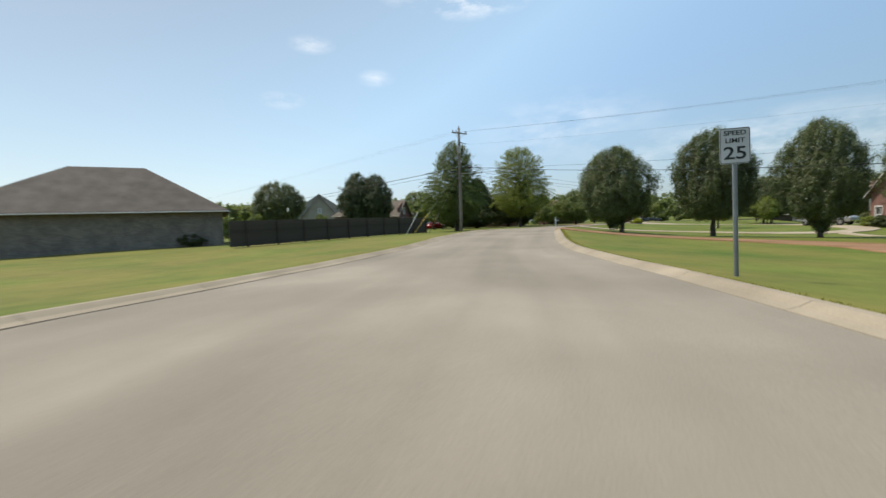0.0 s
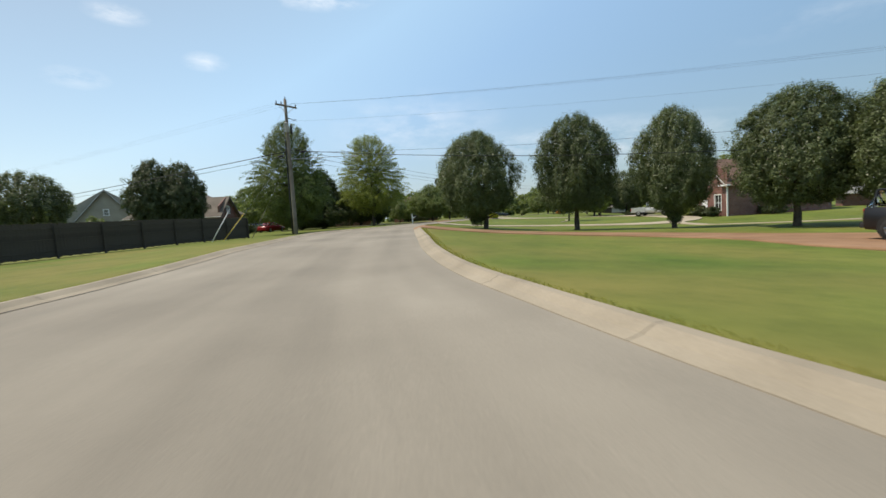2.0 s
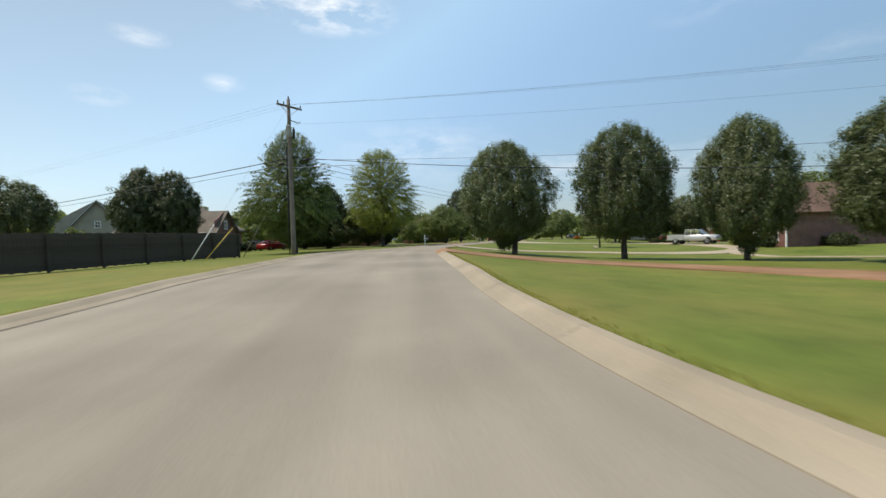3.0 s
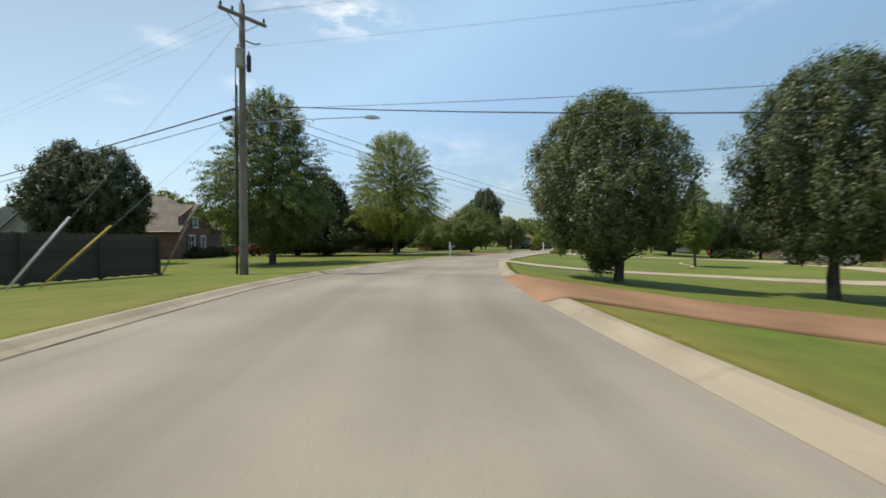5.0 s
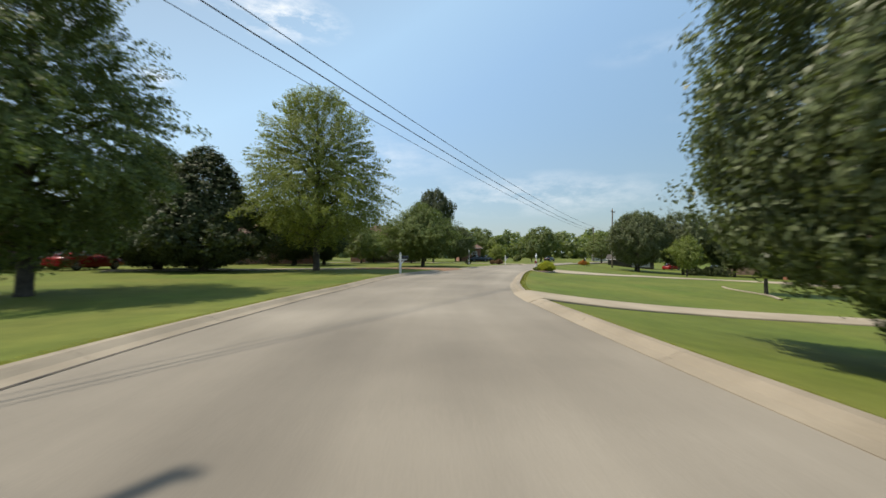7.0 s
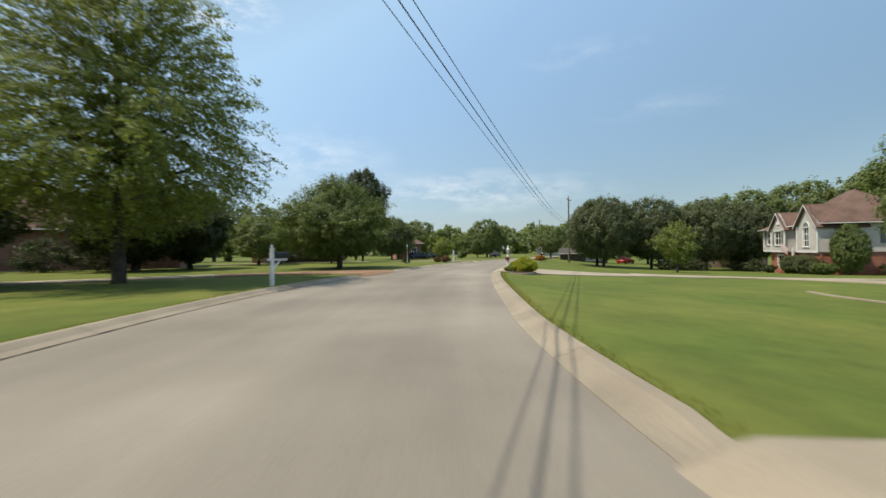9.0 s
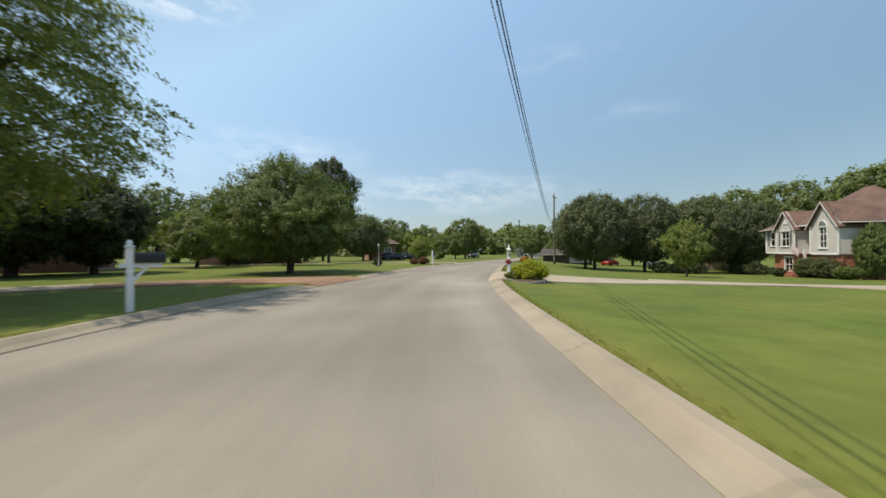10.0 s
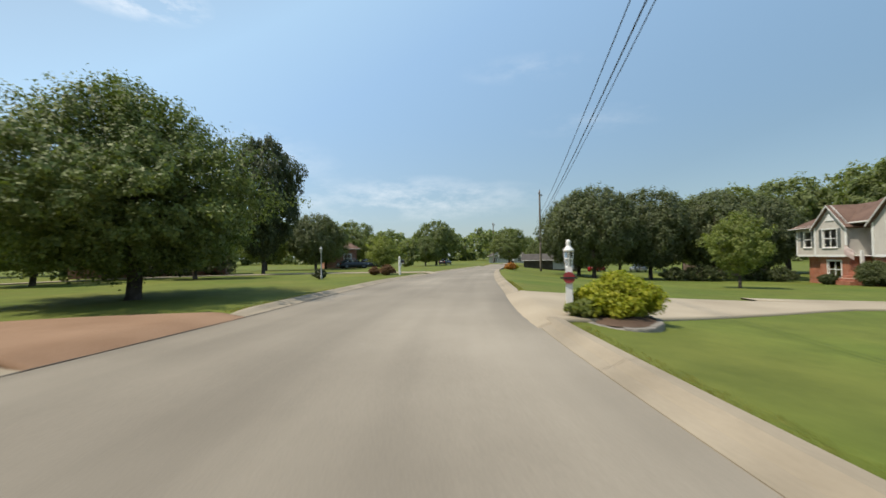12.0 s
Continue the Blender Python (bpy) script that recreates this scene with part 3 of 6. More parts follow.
DRIVES = {
    "driveway_brown_right": ([(0.3, 29.9), (3.2, 29.2), (6, 27.6), (10, 25.8), (14, 22.5), (16.5, 17.5), (18, 10), (19, 0), (20, -14), (22, -40)], [3.0, 2.3, 1.9, 1.8, 2.3, 3.9, 4.2, 4.0, 4.0, 3.4, 2.6, 2.2, 2.0, 2.0, 2.0, 2.0, 2.0], AGGREGATE, "reddish brown exposed-aggregate driveway"),
    "driveway_loop": ([(2.7, 45.6), (6, 45.6), (10, 45.4), (15.5, 44.4), (21, 42.0), (25.8, 40.7), (29.8, 42.2), (31.6, 46), (32.8, 52), (32.2, 58), (29, 64), (24, 68)], [1.6, 0.9, 0.8, 0.8, 0.9, 1.3, 1.3, 1.2, 0.75, 0.5], DRIVE, "pale concrete drive curving round a lawn"),
    "driveway_far_right": ([(12.5, 68.2), (13.9, 67.9), (16.2, 67.7), (19, 67.2), (24, 65.8), (30, 63), (36, 59.8), (44, 55)], [2.9, 2.2, 1.0, 0.75, 0.62, 0.55, 0.55], DRIVE, "pale concrete drive crossing the lawn"),
    "driveway_brown_left": ([(7.9, 67.3), (4.6, 69.0), (1, 69.2), (-1.6, 68.85)], [2.3, 1.7, 1.25, 1.1], TAN_GRAVEL, "worn tan aggregate drive crossing the lawn"),
    "driveway_pale_left": ([(-1.61, 68.85), (-4, 68.2), (-10, 66.5), (-18, 65)], [1.1, 1.0, 1.0], DRIVE, "pale concrete drive crossing the lawn"),
    "path_right": ([(27.4, 41.0), (26.9, 38), (27.0, 34.5), (29.5, 30.5), (34, 27), (44, 21), (70, 8)], [0.55, 0.5], DRIVE, "narrow pale concrete path behind a row of trees"),
    "path_far_left": ([(23.8, 90.2), (17, 95.5), (9, 97.5), (3.5, 96), (-3.7, 91), (-14, 85), (-40, 76)], [1.2, 0.7, 0.5, 0.5, 0.5], DRIVE, "pale concrete path on the far lawn"),
}
for name, (pts, half, mat, label) in DRIVES.items():
    tagged(new(name, strip(spline(pts, 0.2), half, 0.045).mesh(name, mat, True)), label, "driveway", kind="structure")

tagged(new("trim_lawn_edging", strip(spline([(22.6, 56.6), (21.7, 55.3), (21.1, 53.6), (20.4, 51.6), (19.0, 49.8)], 0.2), 0.09, 0.05).mesh("trim_lawn_edging", DRIVE)), "narrow pale edging strip across a lawn", "edging", kind="structure")

# kerbs: rolled concrete kerb cast in sections, dropped where drives cross
DROPS = {"right": [(26.9, 32.4), (44.2, 47.2), (66.0, 70.6)], "left": [(66.2, 70.2), (89, 92.5)]}


def kerb(side, line):
    holder = tagged(new(f"kerb_{side}"), "rolled concrete kerb with dark gutter seam", "kerb", kind="structure")
    sgn = -1 if side == "right" else 1          # towards the road
    d = np.gradient(line, axis=0)
    d /= np.linalg.norm(d, axis=1)[:, None]
    inward = np.stack([d[:, 1], -d[:, 0]], -1) * sgn
    ground_z = np.interp(line[:, 1], GRADE_Y, GRADE_Z)
    per = 5
    for i in range(0, len(line) - per, per):
        if line[i, 1] > 120 or line[i, 1] < -14:
            continue
        verts, faces = [], []
        for j in range(i, i + per + 1):
            high = 0.115
            for lo, hi in DROPS[side]:
                high *= 1 - 0.8 * float(np.clip(min(line[j, 1] - lo, hi - line[j, 1]) / 0.5 + 0.5, 0, 1))
            e = 0.0 if i < j < i + per else (0.006 if j == i else -0.006)
            for off, z in ((-0.02, -0.2), (-0.02, high - 0.012), (0.0, high), (0.13, high), (0.2, high * 0.72), (0.27, high * 0.3 + 0.012), (0.42, 0.014), (0.43, -0.1)):
                p = line[j] + inward[j] * off + d[j] * e
                verts.append((*p, ground_z[j] + z))
        k = 8
        for a in range(per):
            for b in range(k - 1):
                faces.append((a * k + b, a * k + b + 1, (a + 1) * k + b + 1, (a + 1) * k + b))
        faces += [tuple(range(k)), tuple(per * k + b for b in range(k))]
        part("kerb_section", Shape().add(verts, faces), CONCRETE, holder)
    return holder


kerb("right", RIGHT)
kerb("left", LEFT)


def seam(name, pts, half, label):
    line = spline(pts, 0.3)
    tagged(new(name, strip_flat(line, half).mesh(name, PATCH)), label, "road seam", kind="structure")


def strip_flat(line, half):
    """A thin seam lying on the road."""
    d = np.gradient(line, axis=0)
    d /= np.linalg.norm(d, axis=1)[:, None]
    side = np.stack([d[:, 1], -d[:, 0]], -1)
    v = []
    for i, p in enumerate(line):
        wob = half * (0.6 + 0.6 * noise.noise(Vector((p[0] * 2, p[1] * 2, 3))) ** 2 * 4)
        for c in (-1, 1):
            q = p + side[i] * wob * c
            u = 0.01
            v.append((*q, np.interp(q[1], GRADE_Y, GRADE_Z) + u + 0.008))
    return Shape().add(v, [(2 * i, 2 * i + 1, 2 * i + 3, 2 * i + 2) for i in range(len(line) - 1)])


for side, line, sgn in (("left", LEFT, 1),):
    d_ = np.gradient(line, axis=0)
    d_ /= np.linalg.norm(d_, axis=1)[:, None]
    near_part = (line[:, 1] > -14) & (line[:, 1] < 100)
    foot = (line + np.stack([d_[:, 1], -d_[:, 0]], -1) * sgn * 0.45)[near_part]
    seam(f"trim_gutter_{side}", foot, 0.022, "dark joint between kerb and asphalt")


# ---- trees ----
def leaf_cloud(centres, radii, per, size, rng, flat=0.0, aspect=0.6, core=None, spray=0.0, droop=0.0):
    """Many small pointed leaves in clumps; spray draws the clumps out along their boughs, droop lets the ends hang."""
    c = np.repeat(centres, per, 0)
    r = np.repeat(radii, per)
    n = len(c)
    off = rng.normal(size=(n, 3))
    off /= np.linalg.norm(off, axis=1)[:, None] + 1e-9
    off *= (rng.random(n) ** 0.5 * r)[:, None]
    off[:, 2] *= 1 - flat
    nor = off + rng.normal(size=(n, 3)) * 0.55 * r[:, None] + np.array([0, 0, 0.55]) * r[:, None]
    if core is not None:                     # leaves turn outwards from the crown's heart
        out = c + off - np.array(core)
        out /= np.linalg.norm(out, axis=1)[:, None] + 1e-9
        nor += out * (0.9 * r)[:, None]
        if spray:
            way = c - np.array(core)
            way[:, 2] *= 1 - 0.5 * flat
            way /= np.linalg.norm(way, axis=1)[:, None] + 1e-9
            u = rng.random(n) * 2 - 1
            off += way * (u * spray * r)[:, None]
            off[:, :2] *= (1 - 0.3 * u)[:, None]
            off[:, 2] -= droop * r * (u + 1) ** 2 * 0.5
    nor /= np.linalg.norm(nor, axis=1)[:, None] + 1e-9
    a = np.cross(nor, rng.normal(size=(n, 3)))
    a /= np.linalg.norm(a, axis=1)[:, None] + 1e-9
    b = np.cross(nor, a)
    s = (size * (0.6 + 0.8 * rng.random(n)))[:, None]
    p = c + off
    v = np.stack([p - a * s * 0.75 - b * s * aspect * 0.95, p - a * s * 0.6 + b * s * aspect * 0.95, p + a * s], 1)
    return v.reshape(-1, 3)


def leaf_mesh(name, verts, mat, k=3):
    """One face for every k vertices."""
    me = bpy.data.meshes.new(name)
    n = len(verts) // k
    me.vertices.add(k * n)
    me.vertices.foreach_set("co", verts.astype(np.float32).ravel())
    me.loops.add(k * n)
    me.loops.foreach_set("vertex_index", np.arange(k * n, dtype=np.int32))
    me.polygons.add(n)
    me.polygons.foreach_set("loop_start", np.arange(0, k * n, k, dtype=np.int32))
    me.materials.append(mat)
    me.update(calc_edges=True)
    me.validate()
    return me


def crown_points(prof, low, high, count, rng, lump=0.2, shell=0.75, lumps=3.0, seed=0, tall=1.0):
    """Clump centres in a crown of uneven outline; prof gives its radius from foot (0) to tip (1); tall under 1 makes upright lobes."""
    out = []
    rmax = max(prof(k / 20) for k in range(21))
    while len(out) < count:
        u = rng.random()
        if rng.random() > (prof(u) / rmax) ** 1.3 + 0.06:
            continue
        th = rng.random() * 2 * math.pi
        uneven = 1 + lump * 2.0 * noise.noise(Vector((math.cos(th) * lumps * 0.5 + seed * 7.1, math.sin(th) * lumps * 0.5, u * lumps * tall + seed))) \
            + lump * noise.noise(Vector((math.cos(th) * lumps * 1.4, math.sin(th) * lumps * 1.4 + seed * 3.3, u * lumps * 3 * tall)))
        f = 0.72 + 0.28 * rng.random() if rng.random() < shell else rng.random() ** 0.6 * 0.75
        r = prof(u) * f * uneven
        out.append((r * math.cos(th), r * math.sin(th), low + (high - low) * u))
    return np.array(out)


def trunk_shape(h, r, limbs, rng, spread, low, top, fork=0.0):
    """A tapered, slightly bent trunk with flared foot and limbs."""
    s = Shape()
    n = 9
    path = [(0.25 * r * math.sin(k * 1.3), 0.25 * r * math.cos(k * 1.7), h * k / (n - 1) - 0.12 * (k == 0)) for k in range(n)]
    radii = [r * (1.45 if k == 0 else 1.12 if k == 1 else 1.0 - 0.82 * (k / (n - 1)) ** 1.1) for k in range(n)]
    path.insert(1, (0, 0, 0.12))
    radii.insert(1, r * 1.2)
    s.tube(path, radii, 10)
    boughs = []
    for i in range(limbs):
        bough = Shape()
        u = (i + 0.5) / limbs
        z0 = low + (top - low) * u
        th = i * 2.399 + rng.random() * 0.6
        ln = spread(u) * (0.75 + 0.2 * rng.random())
        rr = r * (0.42 * (1 - u) + 0.10)
        rise = ln * (0.25 + 0.55 * u)
        d = Vector((math.cos(th), math.sin(th), 0))
        p = [Vector((0, 0, z0 - 0.1)), d * ln * 0.35 + Vector((0, 0, z0 + rise * 0.25)), d * ln * 0.7 + Vector((0, 0, z0 + rise * 0.65)), d * ln + Vector((0, 0, z0 + rise))]
        bough.tube(p, [rr, rr * 0.75, rr * 0.45, rr * 0.15], 6)
        for sgn in (-1, 1):
            q = p[2]
            e = d.cross(Vector((0, 0, 1))) * sgn * ln * 0.35 + d * ln * 0.22 + Vector((0, 0, rise * 0.25))
            bough.tube([p[1], (p[1] + q) / 2 + e * 0.4, q * 0.5 + p[1] * 0.5 + e], [rr * 0.45, rr * 0.3, rr * 0.08], 5)
        boughs.append(bough)
    return s, boughs


TREE_KINDS = {}


def tree_kind(kind, leaf, prof, h, low, trunk_h, trunk_r, count, per, clump, size, limbs=10, lump=0.2, shell=0.75, lumps=3.0, flat=0.1, seed=1, aspect=0.6, spray=0.0, droop=0.0, tall=1.0):
    rng = np.random.default_rng(seed)
    c = crown_points(prof, low, h, count, rng, lump, shell, lumps, seed, tall)
    v = leaf_cloud(c, clump * (0.6 + 0.8 * rng.random(len(c))), per, size, rng, flat, aspect, (0, 0, low + 0.42 * (h - low)), spray, droop)
    limb_low = low if low > 0.6 else 0.8
    t, boughs = trunk_shape(trunk_h, trunk_r, limbs, rng, lambda u: prof(0.12 + 0.6 * u) * 0.82, limb_low, trunk_h * 0.82)
    if kind not in ("pin_oak", "pin_oak_b", "maple", "pear", "pear_b", "slender"):      # far trees: limbs stay with the trunk
        for b in boughs:
            t.add(b.v, b.f)
        boughs = []
    TREE_KINDS[kind] = (t.mesh("trunk", BARK, True), leaf_mesh("crown", v, leaf), [b.mesh("limb", BARK, True) for b in boughs])


def tree(kind, name, x, y, scale=1.0, turn=0.0, label="", wide=1.0, group="", z=None, lean=(0, 0)):
    trunk, crown, boughs = TREE_KINDS[kind]
    z = height(x, y) if z is None else z
    ob = thing(name, Matrix.LocRotScale((x, y, z - 0.02), Euler((0, 0, turn)), (scale * wide, scale * wide, scale)), label, "tree", group)
    tk = part("trunk", trunk, None, ob)
    for b in boughs:
        part("limb", b, None, tk)
    part("crown", crown, None, ob, m=Matrix.Translation(Matrix.Rotation(-turn, 3, "Z") @ Vector((*lean, 0))))
    return ob


def egg(r, wide_at=0.4, tip=0.9, foot=1.2):
    def prof(u):
        k = (u / wide_at) if u < wide_at else (1 - u) / (1 - wide_at)
        k = max(0.0, min(1.0, k))
        return r * (math.sin(k * math.pi / 2) ** (tip if u > wide_at else 1 / foot))
    return prof


def cone(r, wide_at=0.18, power=0.8):
    def prof(u):
        return r * ((u / wide_at) ** 0.6 if u < wide_at else (max(0.0, 1 - u) / (1 - wide_at)) ** power * 0.97 + 0.03)
    return prof


def barrel(r, funnel):
    """A barrel-shaped crown, over a narrow funnel of shoots round the trunk or cut off flat."""
    us, rs = ([0, 0.058, 0.105, 0.14, 0.21], [0.13, 0.19, 0.32, 0.70, 0.88]) if funnel else ([0, 0.04, 0.08, 0.14, 0.22], [0.40, 0.66, 0.80, 0.89, 0.95])

    def prof(u):
        return r * float(np.interp(u, us + [0.42, 0.6, 0.75, 0.87, 0.95, 1.0], rs + [1.0, 0.97, 0.86, 0.66, 0.40, 0.16]))
    return prof


tree_kind("pear", PEAR_LEAF, barrel(3.3, True), 8.4, 0.55, 6.0, 0.19, 3000, 43, 0.27, 0.062, 12, 0.20, 0.82, 5.0, -0.5, 3, tall=0.45)
tree_kind("pear_b", PEAR_LEAF, barrel(3.2, False), 8.7, 1.5, 6.2, 0.19, 3000, 43, 0.27, 0.062, 12, 0.20, 0.82, 5.4, -0.5, 8, tall=0.45)
tree_kind("pin_oak", OAK_DARK, cone(5.3, 0.24, 0.48), 13.0, 1.3, 11.3, 0.24, 2700, 50, 0.30, 0.07, 26, 0.22, 0.6, 6.0, 0.5, 5, spray=1.7, droop=0.35)
tree_kind("pin_oak_b", OAK_LEAF, cone(5.5, 0.13, 0.38), 13.4, 2.3, 12.0, 0.21, 2700, 52, 0.27, 0.070, 34, 0.20, 0.58, 7.0, 0.55, 11, aspect=0.5, spray=2.3, droop=0.6)
tree_kind("maple", MAPLE_LEAF, egg(3.7, 0.38, 0.85, 2.4), 6.35, 0.95, 5.0, 0.17, 2300, 52, 0.27, 0.06, 22, 0.30, 0.68, 6.4, 0.3, 14, spray=1.5)
tree_kind("magnolia", DARK_LEAF, cone(4.0, 0.2, 0.62), 9.0, 0.3, 7.0, 0.25, 1500, 36, 0.36, 0.11, 12, 0.18, 0.85, 3.4, 0.0, 21)
tree_kind("broad", DARK_LEAF, egg(4.6, 0.45, 0.75, 1.5), 9.6, 0.9, 7.0, 0.28, 1300, 38, 0.44, 0.13, 12, 0.24, 0.75, 3.4, 0.1, 25, spray=0.5)
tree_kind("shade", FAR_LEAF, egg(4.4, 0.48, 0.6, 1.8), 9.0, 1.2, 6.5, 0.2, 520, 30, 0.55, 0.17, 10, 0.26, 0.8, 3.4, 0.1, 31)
tree_kind("shade_b", SHADE_LEAF, egg(4.3, 0.5, 0.45, 2.2), 9.0, 1.2, 6.5, 0.18, 1150, 34, 0.40, 0.12, 10, 0.13, 0.84, 3.6, -0.3, 37, tall=0.6)
tree_kind("shade_c", DARK_LEAF, egg(4.3, 0.58, 0.38, 1.6), 9.0, 1.0, 6.5, 0.18, 1100, 36, 0.44, 0.13, 10, 0.24, 0.8, 4.2, 0.0, 39)
tree_kind("young", LIGHT_LEAF, egg(2.1, 0.45, 0.8, 1.2), 4.6, 0.9, 3.6, 0.09, 360, 30, 0.28, 0.085, 9, 0.32, 0.65, 3.8, 0.3, 41, spray=0.9)
tree_kind("round", MAPLE_LEAF, egg(2.0, 0.45, 0.55, 2.6), 4.7, 0.25, 3.0, 0.09, 900, 34, 0.22, 0.07, 9, 0.08, 0.85, 3.0, 0.1, 47)
tree_kind("slender", MAPLE_LEAF, egg(1.65, 0.42, 0.7, 1.3), 6.8, 1.1, 5.4, 0.1, 800, 40, 0.26, 0.06, 12, 0.25, 0.7, 4.0, 0.2, 53)
tree_kind("open", MAPLE_LEAF, egg(4.2, 0.55, 0.7, 1.1), 9.4, 2.0, 7.6, 0.2, 340, 30, 0.55, 0.16, 14, 0.4, 0.6, 4.6, 0.25, 43)

PEARS = [("pear", 7.5, 37.5, 1.0, 0.3, 0.97), ("pear_b", 14.5, 34.4, 1.06, 1.9, 0.88), ("pear", 20.5, 30.8, 1.05, 3.6, 0.76), ("pear_b", 24.6, 25.0, 0.97, 4.4, 1.0),
         ("pear", 27.6, 20.4, 1.0, 5.5, 1.05)]
for kind, x, y, s, t, w in PEARS:
    tree(kind, "pear_tree", x, y, s, t, "rounded ornamental pear tree with dense glossy leaves on a lawn", w, "row of pear trees", lean=(-0.68, 0) if x < 10 else (0, 0))
tree("pin_oak", "pin_oak", -11.97, 48.95, 0.935, 0.6, "pyramidal pin oak with layered drooping branches on a lawn", 0.92, "roadside oaks")
tree("pin_oak_b", "pin_oak", -4.43, 65.2, 1.0, 2.4, "tall airy pin oak with open branches beside the kerb", 1.0, "roadside oaks")
tree("maple", "maple_tree", 5.18, 75.36, 1.0, 1.1, "spreading green maple with a low round crown on a lawn", 1.0, lean=(-0.25, 0.1))
tree("shade_c", "maple_tree", 10.7, 99.4, 1.30, 0.2, "tall dark green maple standing behind a paler one", 0.56)
for x, y, s, t, w in ((-7.9, 78.8, 0.66, 0.3, 1.3), (-5.0, 80.4, 0.60, 2.0, 1.0)):
    tree("broad", "broadleaf_tree", x, y, s, t, "low dark spreading tree beyond an airy oak", w)
for x, y, s, t in ((-0.9, 88.2, 0.52, 0.5), (0.9, 93.6, 0.52, 1.9), (6.0, 90.8, 0.55, 3.3)):
    tree("shade", "lawn_tree", x, y, s, t, "small round tree in shade beyond a maple", 1.1, "trees behind the maple")
tree("magnolia", "magnolia_tree", -11.8, 64.3, 0.94, 0.5, "dark evergreen magnolia with branches to the ground", 1.1)
tree("magnolia", "magnolia_tree", -15.5, 66.5, 0.98, 2.2, "dark evergreen magnolia with branches to the ground", 1.1)
tree("broad", "broadleaf_tree", -28.1, 52.0, 0.98, 1.0, "dark twin-topped broadleaf tree behind a fence", 0.68, z=0)
tree("broad", "broadleaf_tree", -25.3, 52.3, 0.94, 2.6, "dark twin-topped broadleaf tree behind a fence", 0.62, z=0)
tree("shade_b", "broadleaf_tree", -45.0, 55.5, 1.04, 4.0, "round green broadleaf tree behind a fence", 0.96)
RIGHT_ROW = [(42.5, 91.5, 0.98, 0.4), (49.0, 89.5, 1.0, 1.7), (55.0, 86.0, 0.98, 2.9), (60.5, 84.5, 0.95, 4.4), (46.5, 97.5, 1.0, 5.0), (66, 88.5, 0.95, 0.9)]
for x, y, s, t in RIGHT_ROW:
    tree("shade_b", "shade_tree", x, y, s * 1.1, t, "dense round shade tree in a row beyond the lawn", 0.95, "row of shade trees")
tree("young", "young_tree", 35.6, 74.0, 1.02, 0.0, "small light green tree on an open lawn", 0.86)
tree("slender", "young_tree", 20.95, 52.2, 1.0, 2.0, "slender green tree on the lawn inside the curving drive", 0.85)
tree("young", "young_tree", 18.0, 89.0, 0.62, 4.0, "small young tree with thin crown beside a mailbox", 1.0)
for x, y, s, t, k in ((-2, 112, 0.9, 0, "open"), (-8.8, 115.2, 1.1, 2.4, "open"), (18.2, 115, 0.8, 4.4, "shade_b"), (12.5, 118, 0.85, 5.3, "shade"),
                      (-15, 110, 1.0, 0.8, "shade"), (21, 122, 0.8, 1.8, "shade"), (44, 136, 0.68, 2.2, "shade"), (49, 141, 1.1, 0.3, "shade"), (30, 139, 1.0, 4.2, "shade"),
                      (62, 132, 0.9, 3.3, "shade"), (61.5, 121.5, 0.62, 1.3, "shade"), (66.5, 126.0, 0.7, 2.3, "shade"), (72, 112, 1.1, 0.4, "shade"), (-22, 92, 1.0, 1.4, "shade"), (-33, 96, 1.1, 2.7, "shade"), (-46, 92, 1.2, 2.1, "shade")):
    tree(k, "lawn_tree", x, y, s, t, "green tree standing on a distant lawn", 1.0, "distant lawn trees")
for x, y, s, t, z in ((78, 96, 1.5, 0.2, -2), (86, 92, 1.6, 1.2, -1.5), (92, 84, 1.7, 2.2, -1), (84, 78, 1.6, 3.2, -1.0), (80, 70, 1.6, 4.2, -1.0), (92, 66, 1.8, 5.2, -1), (72, 100, 1.3, 0.7, -2)):
    tree("shade", "woodland_tree", x, y, s, t, "tall full-crowned tree rising behind a house", 1.0, "trees behind the house", z=z)


def far_woods(name, spots, leaf, seed, label, per=70, size=0.55):
    rng = np.random.default_rng(seed)
    cs, rs = [], []
    for x, y, h in spots:
        z = height(x, y)
        k = 16
        for _ in range(k):
            u, th = rng.random(), rng.random() * 6.283
            r = h * 0.42 * math.sin(math.pi * (0.12 + 0.8 * u)) * (0.6 + 0.4 * rng.random())
            cs.append((x + r * math.cos(th), y + r * math.sin(th), z + h * (0.05 + 0.9 * u)))
            rs.append(h * 0.15)
    v = leaf_cloud(np.array(cs), np.array(rs), per, size, rng, 0.1, 0.75)
    return tagged(new(name, leaf_mesh(name, v, leaf)), label, "woods", kind="stuff")


rng = np.random.default_rng(77)
belt = []
for az in np.arange(-75, 100, 1.0):
    d = 165 + 55 * rng.random() + (40 if az > 20 else 0)
    h = 10 + 5 * rng.random()
    belt.append((5 + d * math.sin(radians(az)), 40 + d * math.cos(radians(az)), h))
    belt.append((5 + (d + 45) * math.sin(radians(az + 0.5)), 40 + (d + 45) * math.cos(radians(az + 0.5)), h * 1.15))
# the belt takes the palest leaves, with haze in their base colour
far_woods("far_woods", belt, HAZE_LEAF, 5, "belt of green woodland along the skyline", 26, 0.9)
mid = []
for x, y in ((-22, 78), (-27, 80), (-33, 84), (-38, 80), (0, 122), (6, 126), (-8, 120), (-20, 118), (33, 132), (37, 128), (-28, 112), (-52, 60), (-58, 64), (-64, 58), (-70, 52), (-60, 70), (-74, 62),
             (100, 150), (92, 140), (84, 132), (110, 158)):
    mid.append((x, y, 4.5 + 3 * rng.random()))
